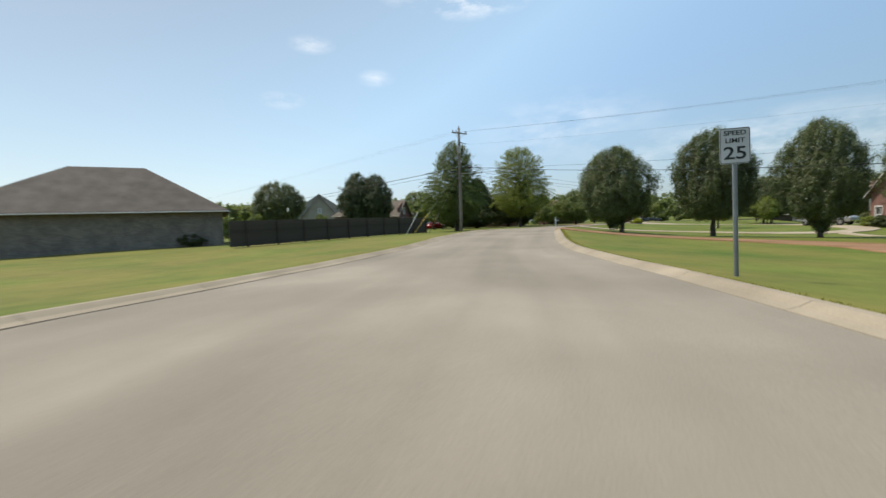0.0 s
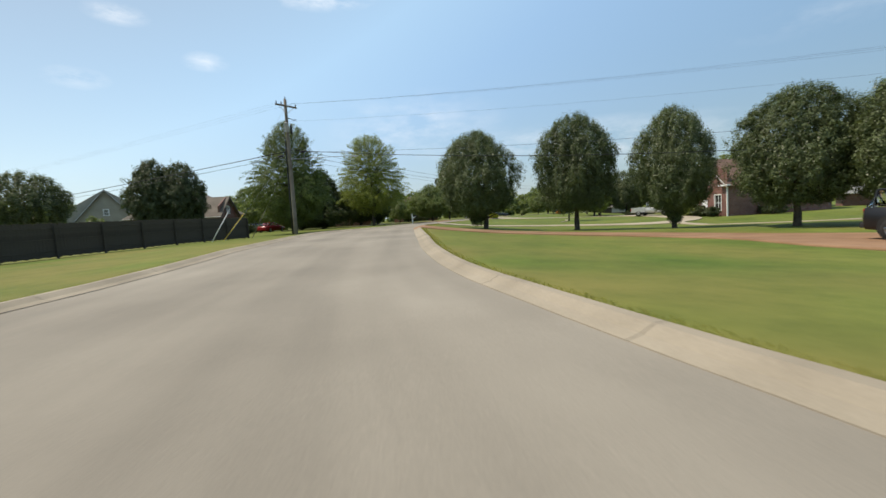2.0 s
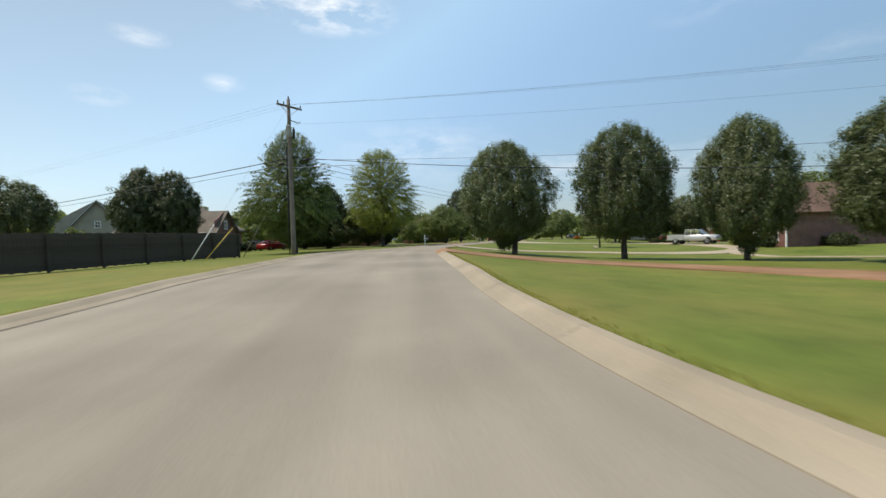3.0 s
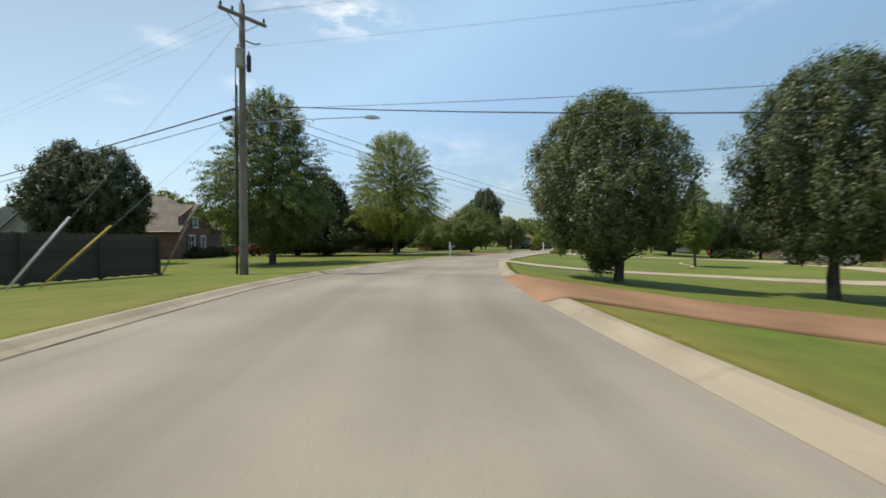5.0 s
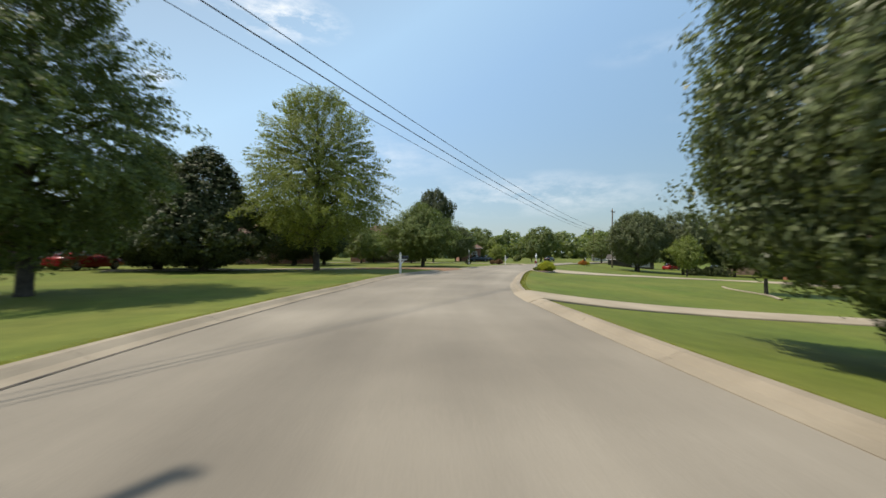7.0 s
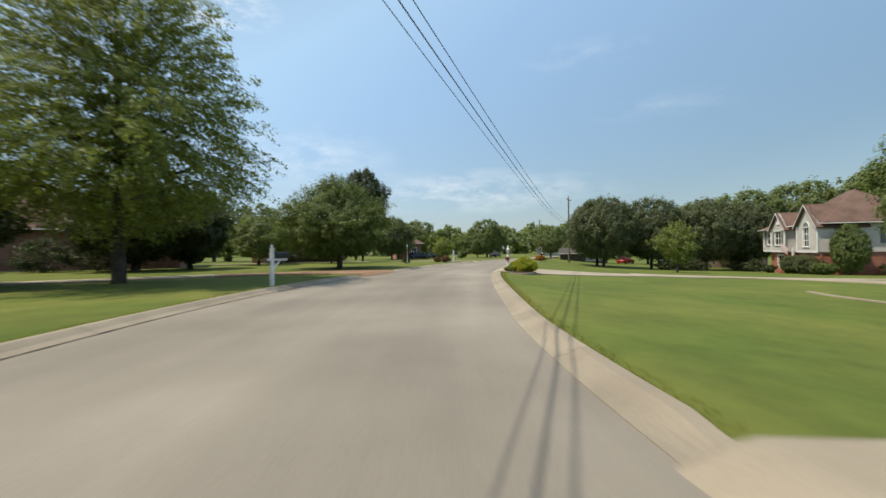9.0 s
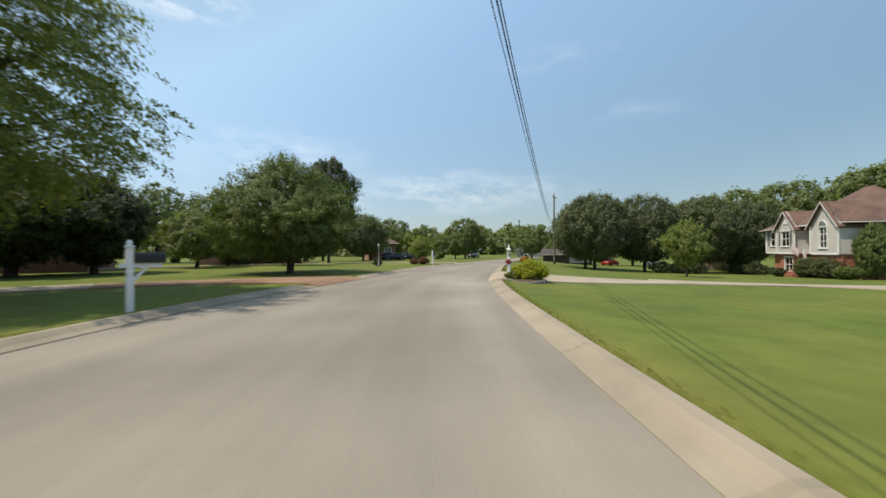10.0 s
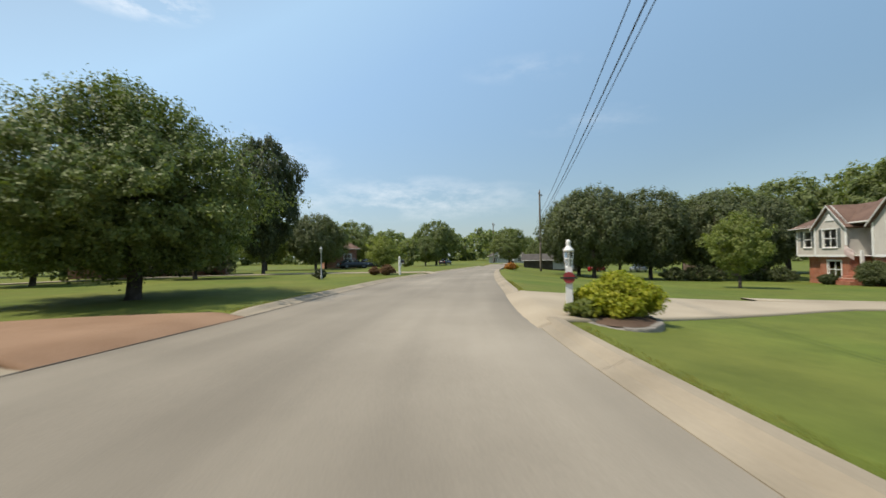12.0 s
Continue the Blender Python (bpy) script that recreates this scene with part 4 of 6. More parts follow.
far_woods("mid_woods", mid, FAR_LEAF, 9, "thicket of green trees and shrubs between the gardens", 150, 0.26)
low_belt = [(x, y, 2.2 + 1.2 * rng.random()) for x, y in ((-40, 44), (-44, 40), (-48, 46), (-53, 42), (-36, 47), (-58, 38), (-33, 49), (-42, 47))]
far_woods("garden_thicket", low_belt, FAR_LEAF, 19, "low green shrubs behind a dark fence", 160, 0.11)


# ---- roadside things ----
def words(text, size, mat, parent, m, name="lettering", thick=0.002):
    """Lettering as a flat mesh."""
    cu = bpy.data.curves.new(name, "FONT")
    cu.body, cu.size, cu.align_x, cu.align_y, cu.extrude = text, size, "CENTER", "CENTER", thick
    cu.offset = size * 0.014
    tmp = new(name, cu)
    me = bpy.data.meshes.new_from_object(tmp.evaluated_get(bpy.context.evaluated_depsgraph_get()))
    bpy.data.objects.remove(tmp)
    me.materials.clear()
    me.materials.append(mat)
    ob = new(name, me)
    ob.parent = parent
    ob.matrix_local = m
    return ob


def rounded(w, h, r, n=5):
    pts = []
    for cx, cz, a0 in ((w / 2 - r, h / 2 - r, 0), (-w / 2 + r, h / 2 - r, 90), (-w / 2 + r, -h / 2 + r, 180), (w / 2 - r, -h / 2 + r, 270)):
        for k in range(n):
            a = radians(a0 + 90 * k / (n - 1))
            pts.append((cx + r * math.cos(a), cz + r * math.sin(a)))
    return pts


def speed_sign(x, y, turn):
    ob = thing("speed_limit_sign", pose(x, y, height(x, y), 0, -1.2, turn), "white speed limit sign on a galvanised post", "road sign")
    post = Shape()
    post.prism([(-0.035, -0.3), (0.035, -0.3), (0.035, 2.64), (-0.035, 2.64)], 0.006, Matrix.Translation((0, 0.03, 0)))
    for sx in (-0.035, 0.029):
        post.box((sx, 0.0, -0.3), (sx + 0.006, 0.03, 2.64))
    part("post", post, GALV, ob, "galvanised channel post")
    up = Matrix.Translation((0, -0.012, 2.36))
    plate = part("plate", Shape().prism(rounded(0.50, 0.64, 0.04), 0.006), SIGNWHITE, ob, "white reflective plate with black border", m=up)
    rim = Shape()
    outer, inner = rounded(0.485, 0.625, 0.036), rounded(0.465, 0.605, 0.03)
    k = len(outer)
    rim.add([(a, -0.002, b) for a, b in outer] + [(a, -0.002, b) for a, b in inner], [(i, (i + 1) % k, k + (i + 1) % k, k + i) for i in range(k)])
    part("border", rim, BLACK, plate)
    for text, size, z in (("SPEED", 0.118, 0.225), ("LIMIT", 0.118, 0.09), ("25", 0.315, -0.14)):
        words(text, size, BLACK, plate, pose(0, -0.004, z, 90, 0, 0) @ Matrix.Diagonal((1.24 if z < 0 else 1.15, 1, 1, 1)))
    for z in (0.24, -0.24):
        part("bolt", Shape().tube([(0, -0.008, z), (0, 0.004, z)], 0.012, 8), GALV, plate)
    return ob


speed_sign(4.035, 1.68, 4)


def utility_pole(x, y, h, label, big=True, lean=0.0, arm_turn=20):
    z = height(x, y)
    ob = thing("utility_pole", pose(x, y, z, 0, lean, 0), label, "utility pole")
    n = 8
    part("pole", Shape().tube([(0, 0, -0.5 + (h + 0.5) * k / n) for k in range(n + 1)], [0.17 - 0.06 * k / n for k in range(n + 1)], 14), POLEWOOD, ob, "weathered grey timber pole", True)
    arm_m = pose(0, 0, h - 0.55, 0, 0, arm_turn)
    arm = part("crossarm", Shape().box((-0.95, -0.16, -0.06), (0.95, -0.05, 0.06), None, 0.01), POLEWOOD, ob, m=arm_m)
    for sx in (-1, 1):
        part("brace", Shape().tube([(sx * 0.65, -0.11, -0.06), (0, -0.11, -0.62)], 0.018, 6), GALV, arm)
    for px in (-0.86, -0.42, 0.86):
        part("insulator", Shape().lathe([(0.018, 0.05), (0.02, 0.12), (0.055, 0.13), (0.03, 0.16), (0.06, 0.18), (0.03, 0.21), (0.045, 0.24), (0.02, 0.27)], 10, (px, -0.1, 0)), PORCELAIN, arm, "", True)
    part("insulator", Shape().lathe([(0.02, 0), (0.055, 0.08), (0.03, 0.11), (0.05, 0.15), (0.02, 0.2)], 10, (0, 0, h)), PORCELAIN, ob, "", True)
    if big:
        can = part("transformer", Shape().lathe([(0.02, -0.36), (0.15, -0.345), (0.16, -0.31), (0.16, 0.32), (0.172, 0.33), (0.172, 0.36), (0.08, 0.42), (0.02, 0.43)], 16), GREYPAINT, ob, "grey cylindrical pole transformer", True, pose(0.03, -0.31, h - 2.3))
        for a in (-0.08, 0.09):
            part("bushing", Shape().lathe([(0.025, 0.38), (0.038, 0.43), (0.02, 0.47), (0.038, 0.51), (0.02, 0.56)], 8, (a * 0.8, 0, 0)), PORCELAIN, can, "", True)
        part("arrester", Shape().lathe([(0.02, -0.36), (0.085, -0.34), (0.085, 0.26), (0.05, 0.32), (0.025, 0.46)], 12), DARKMETAL, ob, "dark metal can", True, pose(0.36, -0.24, h - 2.45))
        part("bracket", Shape().box((0.1, -0.2, h - 2.58), (0.36, -0.16, h - 2.52)), GALV, ob)
        part("cutout", Shape().tube([(0.15, -0.1, h - 1.5), (0.65, -0.3, h - 1.75), (0.85, -0.32, h - 1.72)], 0.03, 8), DARKMETAL, ob)
        part("conduit", Shape().tube([(-0.27, -0.02, 0.0), (-0.25, -0.02, 3.0), (-0.22, -0.02, 7.6)], 0.045, 8), DARKMETAL, ob, "dark riser conduit", True)
        part("conduit", Shape().tube([(-0.25, -0.1, 5.0), (-0.22, -0.1, h - 2.1)], 0.022, 6), DARKMETAL, ob, "", True)
        # street lamp on a long thin arm
        a = part("lamp_arm", Shape().tube([(0.1, -0.05, 6.08), (2.0, -0.65, 6.05), (5.2, -1.6, 5.92)], [0.024, 0.02, 0.016], 8), GALV, ob, "thin steel lamp arm", True)
        part("lamp_head", Shape().add([(5.1 + 0.85 * dx, -1.62 + 0.7 * dy, 5.87 + 0.8 * dz) for dx, dy, dz in
                                       ((0, -0.07, 0), (0, 0.07, 0), (0.35, -0.14, -0.03), (0.35, 0.14, -0.03), (0.68, -0.07, 0), (0.68, 0.07, 0),
                                        (0.03, -0.05, 0.1), (0.03, 0.05, 0.1), (0.35, -0.1, 0.12), (0.35, 0.1, 0.12), (0.62, -0.05, 0.06), (0.62, 0.05, 0.06))],
                                      [(0, 1, 3, 2), (2, 3, 5, 4), (6, 8, 9, 7), (8, 10, 11, 9), (0, 2, 8, 6), (2, 4, 10, 8), (1, 7, 9, 3), (3, 9, 11, 5), (0, 6, 7, 1), (4, 5, 11, 10)]), GREYPAINT, a, "grey cobra-head street lamp")
        for zz in (6.75, 6.45):
            part("splice_case", Shape().lathe([(0.02, -0.3), (0.08, -0.26), (0.09, 0), (0.08, 0.26), (0.02, 0.3)], 10), WIRE, ob, "black cable splice case", True, pose(0.95 if zz > 6.6 else -0.85, 0.55, zz, 90, 0, 55))
    return ob


utility_pole(-8.56, 36.27, 10.85, "tall timber utility pole with transformer and street lamp", True, 0.4, 48)
utility_pole(46.6, 104.5, 11.2, "distant timber utility pole beside the road", False, 0, 35)
utility_pole(72, 152, 11.0, "distant timber utility pole beside the road", False, 0, 35)


def wire(name, a, b, sag, r, label):
    pts = [Vector(a).lerp(Vector(b), k / 24) - Vector((0, 0, sag * 4 * (k / 24) * (1 - k / 24))) for k in range(25)]
    return tagged(new(name, Shape().tube(pts, r, 6).mesh(name, WIRE, True)), label, "cable", "overhead lines")


PX, PY, PZ = -8.56, 36.27, height(-8.56, 36.27)
QX, QY, QZ = 46.6, 104.5, height(46.6, 104.5)
for dx, dy, za, zb, sag, r in ((-0.05, 0.2, 7.15, 7.3, 1.4, 0.012), (0.0, 0.2, 6.75, 6.9, 1.5, 0.015), (-0.02, 0.2, 6.3, 6.6, 1.4, 0.009)):
    wire("overhead_wire", (PX + dx - 0.45, PY + dy + 0.15, PZ + za), (QX + dx - 0.4, QY + 0.3, QZ + zb), sag, r, "black overhead cable between timber poles")
RX, RY = PX + 70.0, PY - 26.9
for za, zb, sag, r in ((6.83, 4.5, 2.25, 0.02), (6.65, 5.5, 1.4, 0.009)):
    wire("overhead_wire", (PX, PY, PZ + za), (RX, RY, zb), sag, r, "black overhead cable crossing the road")
for dx, za, zb in ((-0.8, 10.5, 9.0), (-0.4, 10.5, 8.85), (0.8, 10.4, 8.8), (0.0, 9.1, 7.6)):
    wire("overhead_wire", (PX + dx, PY - 0.3 * dx, PZ + za), (RX + dx, RY, zb), 1.2, 0.004, "thin overhead power line")
for dx, zz in ((-0.8, 10.55), (0.3, 10.6), (0.8, 10.5)):
    wire("overhead_wire", (PX + dx, PY, PZ + zz), (-128 + dx, 108, 10.3), 0.6, 0.0035, "thin overhead power line")
for zz, r in ((6.75, 0.03), (6.35, 0.016)):
    wire("overhead_wire", (PX, PY, PZ + zz), (-128, 108, 6.9 if r > 0.02 else 6.4), 1.0, r, "black overhead cable over the gardens")


def guy(x, y, z0, top, mat, label):
    """A stay from the pole to the ground with a guard sleeve over its foot."""
    z = height(x, y)
    foot, head = Vector((x, y, z)), Vector((PX, PY, PZ + top))
    ob = thing("guy_wire", Matrix.Translation(foot), label, "guy wire", "pole stays")
    d = head - foot
    part("strand", Shape().tube([(0, 0, -0.1), d], 0.005, 5), GALV, ob)
    u = d.normalized()
    part("guard", Shape().tube([u * 0.02, u * 2.55], 0.024, 8), mat, ob, "", True)


guy(-13.0, 31.3, 0, 10.2, WHITE, "steel stay with a faded white guard sleeve")
guy(-12.3, 31.5, 0, 6.6, YELLOWPAINT, "steel stay with a yellow guard sleeve")
guy(-12.4, 37.2, 0, 6.2, POLEWOOD, "steel stay with a weathered brown guard")


# fence of dark boards on posts and rails
def board_fence(points, label):
    ob = thing("fence", Matrix.Identity(4), label, "fence")
    slat = Shape().prism([(-0.078, 0.05), (0.078, 0.05), (0.078, 1.72), (0.04, 1.76), (-0.04, 1.76), (-0.078, 1.72)], 0.02).mesh("slat", FENCEWOOD)
    line = spline(points, 0.165)
    d = np.gradient(line, axis=0)
    for i, p in enumerate(line):
        a = math.degrees(math.atan2(d[i, 1], d[i, 0]))
        z = height(*p)
        part("slat", slat, None, ob, "", False, pose(p[0], p[1], z + 0.02 * math.sin(i * 2.1), 0, 0, a + 1.5 * math.sin(i * 5.3)))
        if i % 15 == 0:
            part("post", Shape().box((-0.05, 0.04, -0.3), (0.05, 0.14, 1.66)), FENCEWOOD, ob, "", False, pose(p[0], p[1], z, 0, 0, a))
            if i + 15 < len(line):
                q = line[i + 15]
                for zz in (0.35, 0.95, 1.5):
                    a0, b0 = Vector((*p, z + zz)), Vector((*q, height(*q) + zz))
                    part("rail", Shape().tube([a0, b0], 0.035, 4), FENCEWOOD, ob)
    return ob


board_fence([(-13.1, 38.1), (-15.2, 31), (-17.4, 23), (-19.4, 15.5)], "long dark-stained board fence along the lawn")
board_fence([(-13.4, 38.3), (-19, 41.5), (-25, 44.5)], "dark-stained board fence returning behind the lawn")


def shrub(name, x, y, w, h, leaf, count, per, size, label, seed, squash=1.0, clipped=False):
    rng = np.random.default_rng(seed)
    c = crown_points(egg(w / 2, 0.5, 0.4, 3.5) if clipped else egg(w / 2, 0.35, 0.7, 2.2), 0.08, h, count, rng, 0.07 if clipped else 0.25, 0.8, 3.2, seed)
    c[:, 1] *= squash
    v = leaf_cloud(c, (0.11 if clipped else 0.15) * h * (0.7 + 0.6 * rng.random(len(c))), int(per * 1.6), size, rng, 0.1)
    ob = thing(name, pose(x, y, height(x, y)), label, "shrub")
    stems = Shape()
    for k in range(7):
        a = k * 0.9
        stems.tube([(0.05 * math.cos(a), 0.05 * math.sin(a), -0.05), (w * 0.16 * math.cos(a), w * 0.16 * math.sin(a), h * 0.4), (w * 0.27 * math.cos(a), w * 0.27 * math.sin(a), h * 0.7)], [0.025, 0.018, 0.008], 5)
    part("stems", stems, BARK, ob)
    part("foliage", leaf_mesh("foliage", v, leaf), None, ob)
    return ob


# planting bed with lamp post at the drive's mouth
BX, BY = 13.95, 65.35
bed_z = height(BX, BY)
bed = thing("planting_bed", pose(BX, BY, bed_z, 0, 0, 50), "mulched planting bed edged with rough stones", "garden bed")
mulch = Shape()
ring = [(1.05 * math.cos(a), 0.62 * math.sin(a)) for a in (2 * math.pi * k / 26 for k in range(26))]
mulch.add([(0, 0, 0.14)] + [(0.6 * x, 0.6 * y, 0.12) for x, y in ring] + [(x, y, 0.05) for x, y in ring],
          [(0, 1 + k, 1 + (k + 1) % 26) for k in range(26)] + [(1 + k, 27 + k, 27 + (k + 1) % 26, 1 + (k + 1) % 26) for k in range(26)])
part("mulch", mulch, MULCH, bed, "reddish bark mulch", True)
brng = random.Random(4)
for k in range(26):
    a = 2 * math.pi * k / 26
    part("edging_stone", Shape().box((-0.115, -0.07, -0.08), (0.115, 0.07, 0.035 + 0.035 * brng.random()), None, 0.03), STONE, bed, "", False,
         pose(1.1 * math.cos(a), 0.66 * math.sin(a), 0, brng.uniform(-4, 4), brng.uniform(-4, 4), math.degrees(math.atan2(0.66 * math.cos(a), -1.1 * math.sin(a))) + brng.uniform(-6, 6)))
shrub("golden_shrub", 14.1, 65.45, 1.32, 0.86, GOLD_LEAF, 560, 34, 0.036, "rounded golden-green shrub in a stone-edged bed", 6)
shrub("grass_clump", 13.25, 65.5, 0.5, 0.34, LIGHT_LEAF, 90, 30, 0.05, "low green clump at the foot of a white post", 7)

lamp = thing("lamp_post", pose(13.4, 65.98, height(13.4, 65.98), 0, 0, -45), "white square lamp post with a dark red plaque", "lamp post")
part("post", Shape().box((-0.065, -0.065, -0.1), (0.065, 0.065, 0.92), None, 0.008), WHITE, lamp)
part("base_trim", Shape().box((-0.1, -0.1, 0), (0.1, 0.1, 0.12), None, 0.012), WHITE, lamp)
lant = part("lantern", Shape().lathe([(0.05, 0.93), (0.08, 1.22)], 4), GLASS, lamp, "tapered glass lantern")
cage = Shape()
for k in range(4):
    a = math.pi / 2 * k
    cage.tube([(0.055 * math.cos(a), 0.055 * math.sin(a), 0.92), (0.085 * math.cos(a), 0.085 * math.sin(a), 1.23)], 0.012, 5)
for r_, z_ in ((0.06, 0.925), (0.072, 1.08), (0.09, 1.225)):
    cage.tube([(r_ * math.cos(math.pi / 2 * k), r_ * math.sin(math.pi / 2 * k), z_) for k in range(5)], 0.012, 5)
part("lantern_frame", cage, WHITE, lant, "white lantern frame")
part("lantern_core", Shape().lathe([(0.03, 0.93), (0.035, 1.05), (0.02, 1.12)], 8), WHITE, lant)
part("lantern_cap", Shape().lathe([(0.105, 1.225), (0.10, 1.25), (0.06, 1.30), (0.035, 1.33), (0.04, 1.36), (0.045, 1.40), (0.03, 1.44), (0.01, 1.45)], 14), WHITE, lamp, "white domed cap", True)
plq = part("plaque", Shape().prism([(0.11 * math.cos(2 * math.pi * k / 18), 0.11 * math.sin(2 * math.pi * k / 18)) for k in range(18)], 0.02), REDPAINT, lamp, "dark red round plaque", m=pose(0.0, -0.1, 0.72, 0, 0, 0))
part("bar", Shape().box((-0.16, -0.012, -0.02), (0.16, 0.0, 0.012)), BLACK, plq, "dark bar across the plaque")


def mailbox(x, y, h, turn, label, bright=WHITE):
    ob = thing("mailbox", pose(x, y, height(x, y), 0, 0, turn), label, "mailbox")
    part("post", Shape().box((-0.06, -0.06, -0.2), (0.06, 0.06, h - 0.1), None, 0.01), bright, ob, "white painted square post")
    part("finial", Shape().lathe([(0.085, h - 0.1), (0.085, h - 0.07), (0.04, h - 0.05), (0.055, h), (0.02, h + 0.05)], 10), bright, ob, "", True)
    part("arm", Shape().box((-0.04, -0.55, h - 0.5), (0.04, 0.16, h - 0.42), None, 0.008), bright, ob)
    brace = Shape().prism([(-0.02, 0), (0.02, 0), (0.02, 0.42), (-0.02, 0.42)], 0.05, pose(0, -0.05, h - 0.82, 40, 0, 0))
    part("brace", brace, bright, ob)
    prof = [(-0.09, 0), (0.09, 0), (0.09, 0.12)] + [(0.09 * math.cos(radians(a)), 0.12 + 0.09 * math.sin(radians(a))) for a in range(15, 180, 15)] + [(-0.09, 0.12)]
    box = part("box", Shape().prism(prof, 0.52, pose(0, -0.6, h - 0.41)), BLACK, ob, "black arched steel mailbox")
    part("door", Shape().prism([(0.95 * a, 0.95 * b + 0.003) for a, b in prof], 0.012, pose(0, -0.612, h - 0.41)), DARKMETAL, box)
    part("flag", Shape().box((0.092, -0.3, h - 0.3), (0.1, -0.12, h - 0.26)), REDPAINT, box)
    return ob


mailbox(1.34, 60.87, 1.36, 118, "black mailbox on a white post beside the kerb")
mailbox(18.6, 87.4, 1.25, 130, "black mailbox on a white post by red shrubs")
shrub("red_shrub", 17.6, 87.3, 0.9, 0.7, RED_LEAF, 120, 30, 0.06, "rounded reddish shrub beside a mailbox", 15)
shrub("red_shrub", 17.0, 88.2, 0.75, 0.55, RED_LEAF, 100, 30, 0.06, "rounded reddish shrub beside a mailbox", 16)
gl = thing("garden_lamp", pose(12.4, 83.7, height(12.4, 83.7)), "slim pale lamp post standing on a lawn", "lamp post")
part("post", Shape().lathe([(0.07, -0.1), (0.07, 0.2), (0.035, 0.25), (0.03, 1.45), (0.05, 1.48)], 10), GREYPAINT, gl, "", True)
part("lantern", Shape().lathe([(0.05, 1.48), (0.08, 1.66), (0.1, 1.68), (0.03, 1.78), (0.01, 1.84)], 8), GREYPAINT, gl, "grey lantern")
shrub("dark_shrub", 12.4, 84.1, 0.7, 0.6, DARK_LEAF, 60, 26, 0.06, "small dark shrub round a lamp post", 17)
shrub("flower_clump", 37.2, 99.0, 1.3, 0.8, FLOWER_LEAF, 90, 26, 0.08, "orange-red flowering shrub by the road", 18)
shrub("flower_clump", 38.6, 100.4, 1.2, 0.6, GOLD_LEAF, 90, 26, 0.07, "golden flowering shrub by the road", 19)
mailbox(37.9, 99.4, 1.25, -60, "black mailbox on a white post among flowers")


# ---- houses ----
def wall_panel(w, h, holes, thick=0.18, gable=0.0, gable_x=None, z0=0.0):
    """A wall in x, z with real openings (x0, z0, x1, z1), its face at y = 0 and its thickness behind it, with a gable on top: one mesh."""
    s = Shape()
    xs = sorted({0, w, *(a for hle in holes for a in (hle[0], hle[2])), *([w / 2 if gable_x is None else gable_x] if gable else [])})
    zs = sorted({z0, h, *(a for hle in holes for a in (hle[1], hle[3]))})
    nx_, nz_ = len(xs), len(zs)
    verts = [(x, y, z) for y in (0, thick) for z in zs for x in xs]
    at = lambda i, j, k: k * nx_ * nz_ + j * nx_ + i
    solid = {(i, j) for i in range(nx_ - 1) for j in range(nz_ - 1)
             if not any(a < (xs[i] + xs[i + 1]) / 2 < c and b < (zs[j] + zs[j + 1]) / 2 < d for a, b, c, d in holes)}
    faces = []
    for i, j in solid:
        faces += [(at(i, j, 0), at(i + 1, j, 0), at(i + 1, j + 1, 0), at(i, j + 1, 0)), (at(i, j, 1), at(i, j + 1, 1), at(i + 1, j + 1, 1), at(i + 1, j, 1))]
        for (di, dj), (p, q) in {(-1, 0): ((i, j + 1), (i, j)), (1, 0): ((i + 1, j), (i + 1, j + 1)), (0, -1): ((i, j), (i + 1, j)), (0, 1): ((i + 1, j + 1), (i, j + 1))}.items():
            if (i + di, j + dj) not in solid and not (gable and dj == 1 and j == nz_ - 2):
                faces.append((at(*p, 0), at(*p, 1), at(*q, 1), at(*q, 0)))
    if gable:
        m = xs.index(w / 2 if gable_x is None else gable_x)
        k = len(verts)
        verts += [(xs[m], 0, h + gable), (xs[m], thick, h + gable)]
        top = nz_ - 1
        faces += [(*(at(i, top, 0) for i in range(nx_)), k), (*(at(i, top, 1) for i in reversed(range(nx_))), k + 1),
                  (at(0, top, 0), k, k + 1, at(0, top, 1)), (at(nx_ - 1, top, 0), at(nx_ - 1, top, 1), k + 1, k)]
    return s.add(verts, faces)


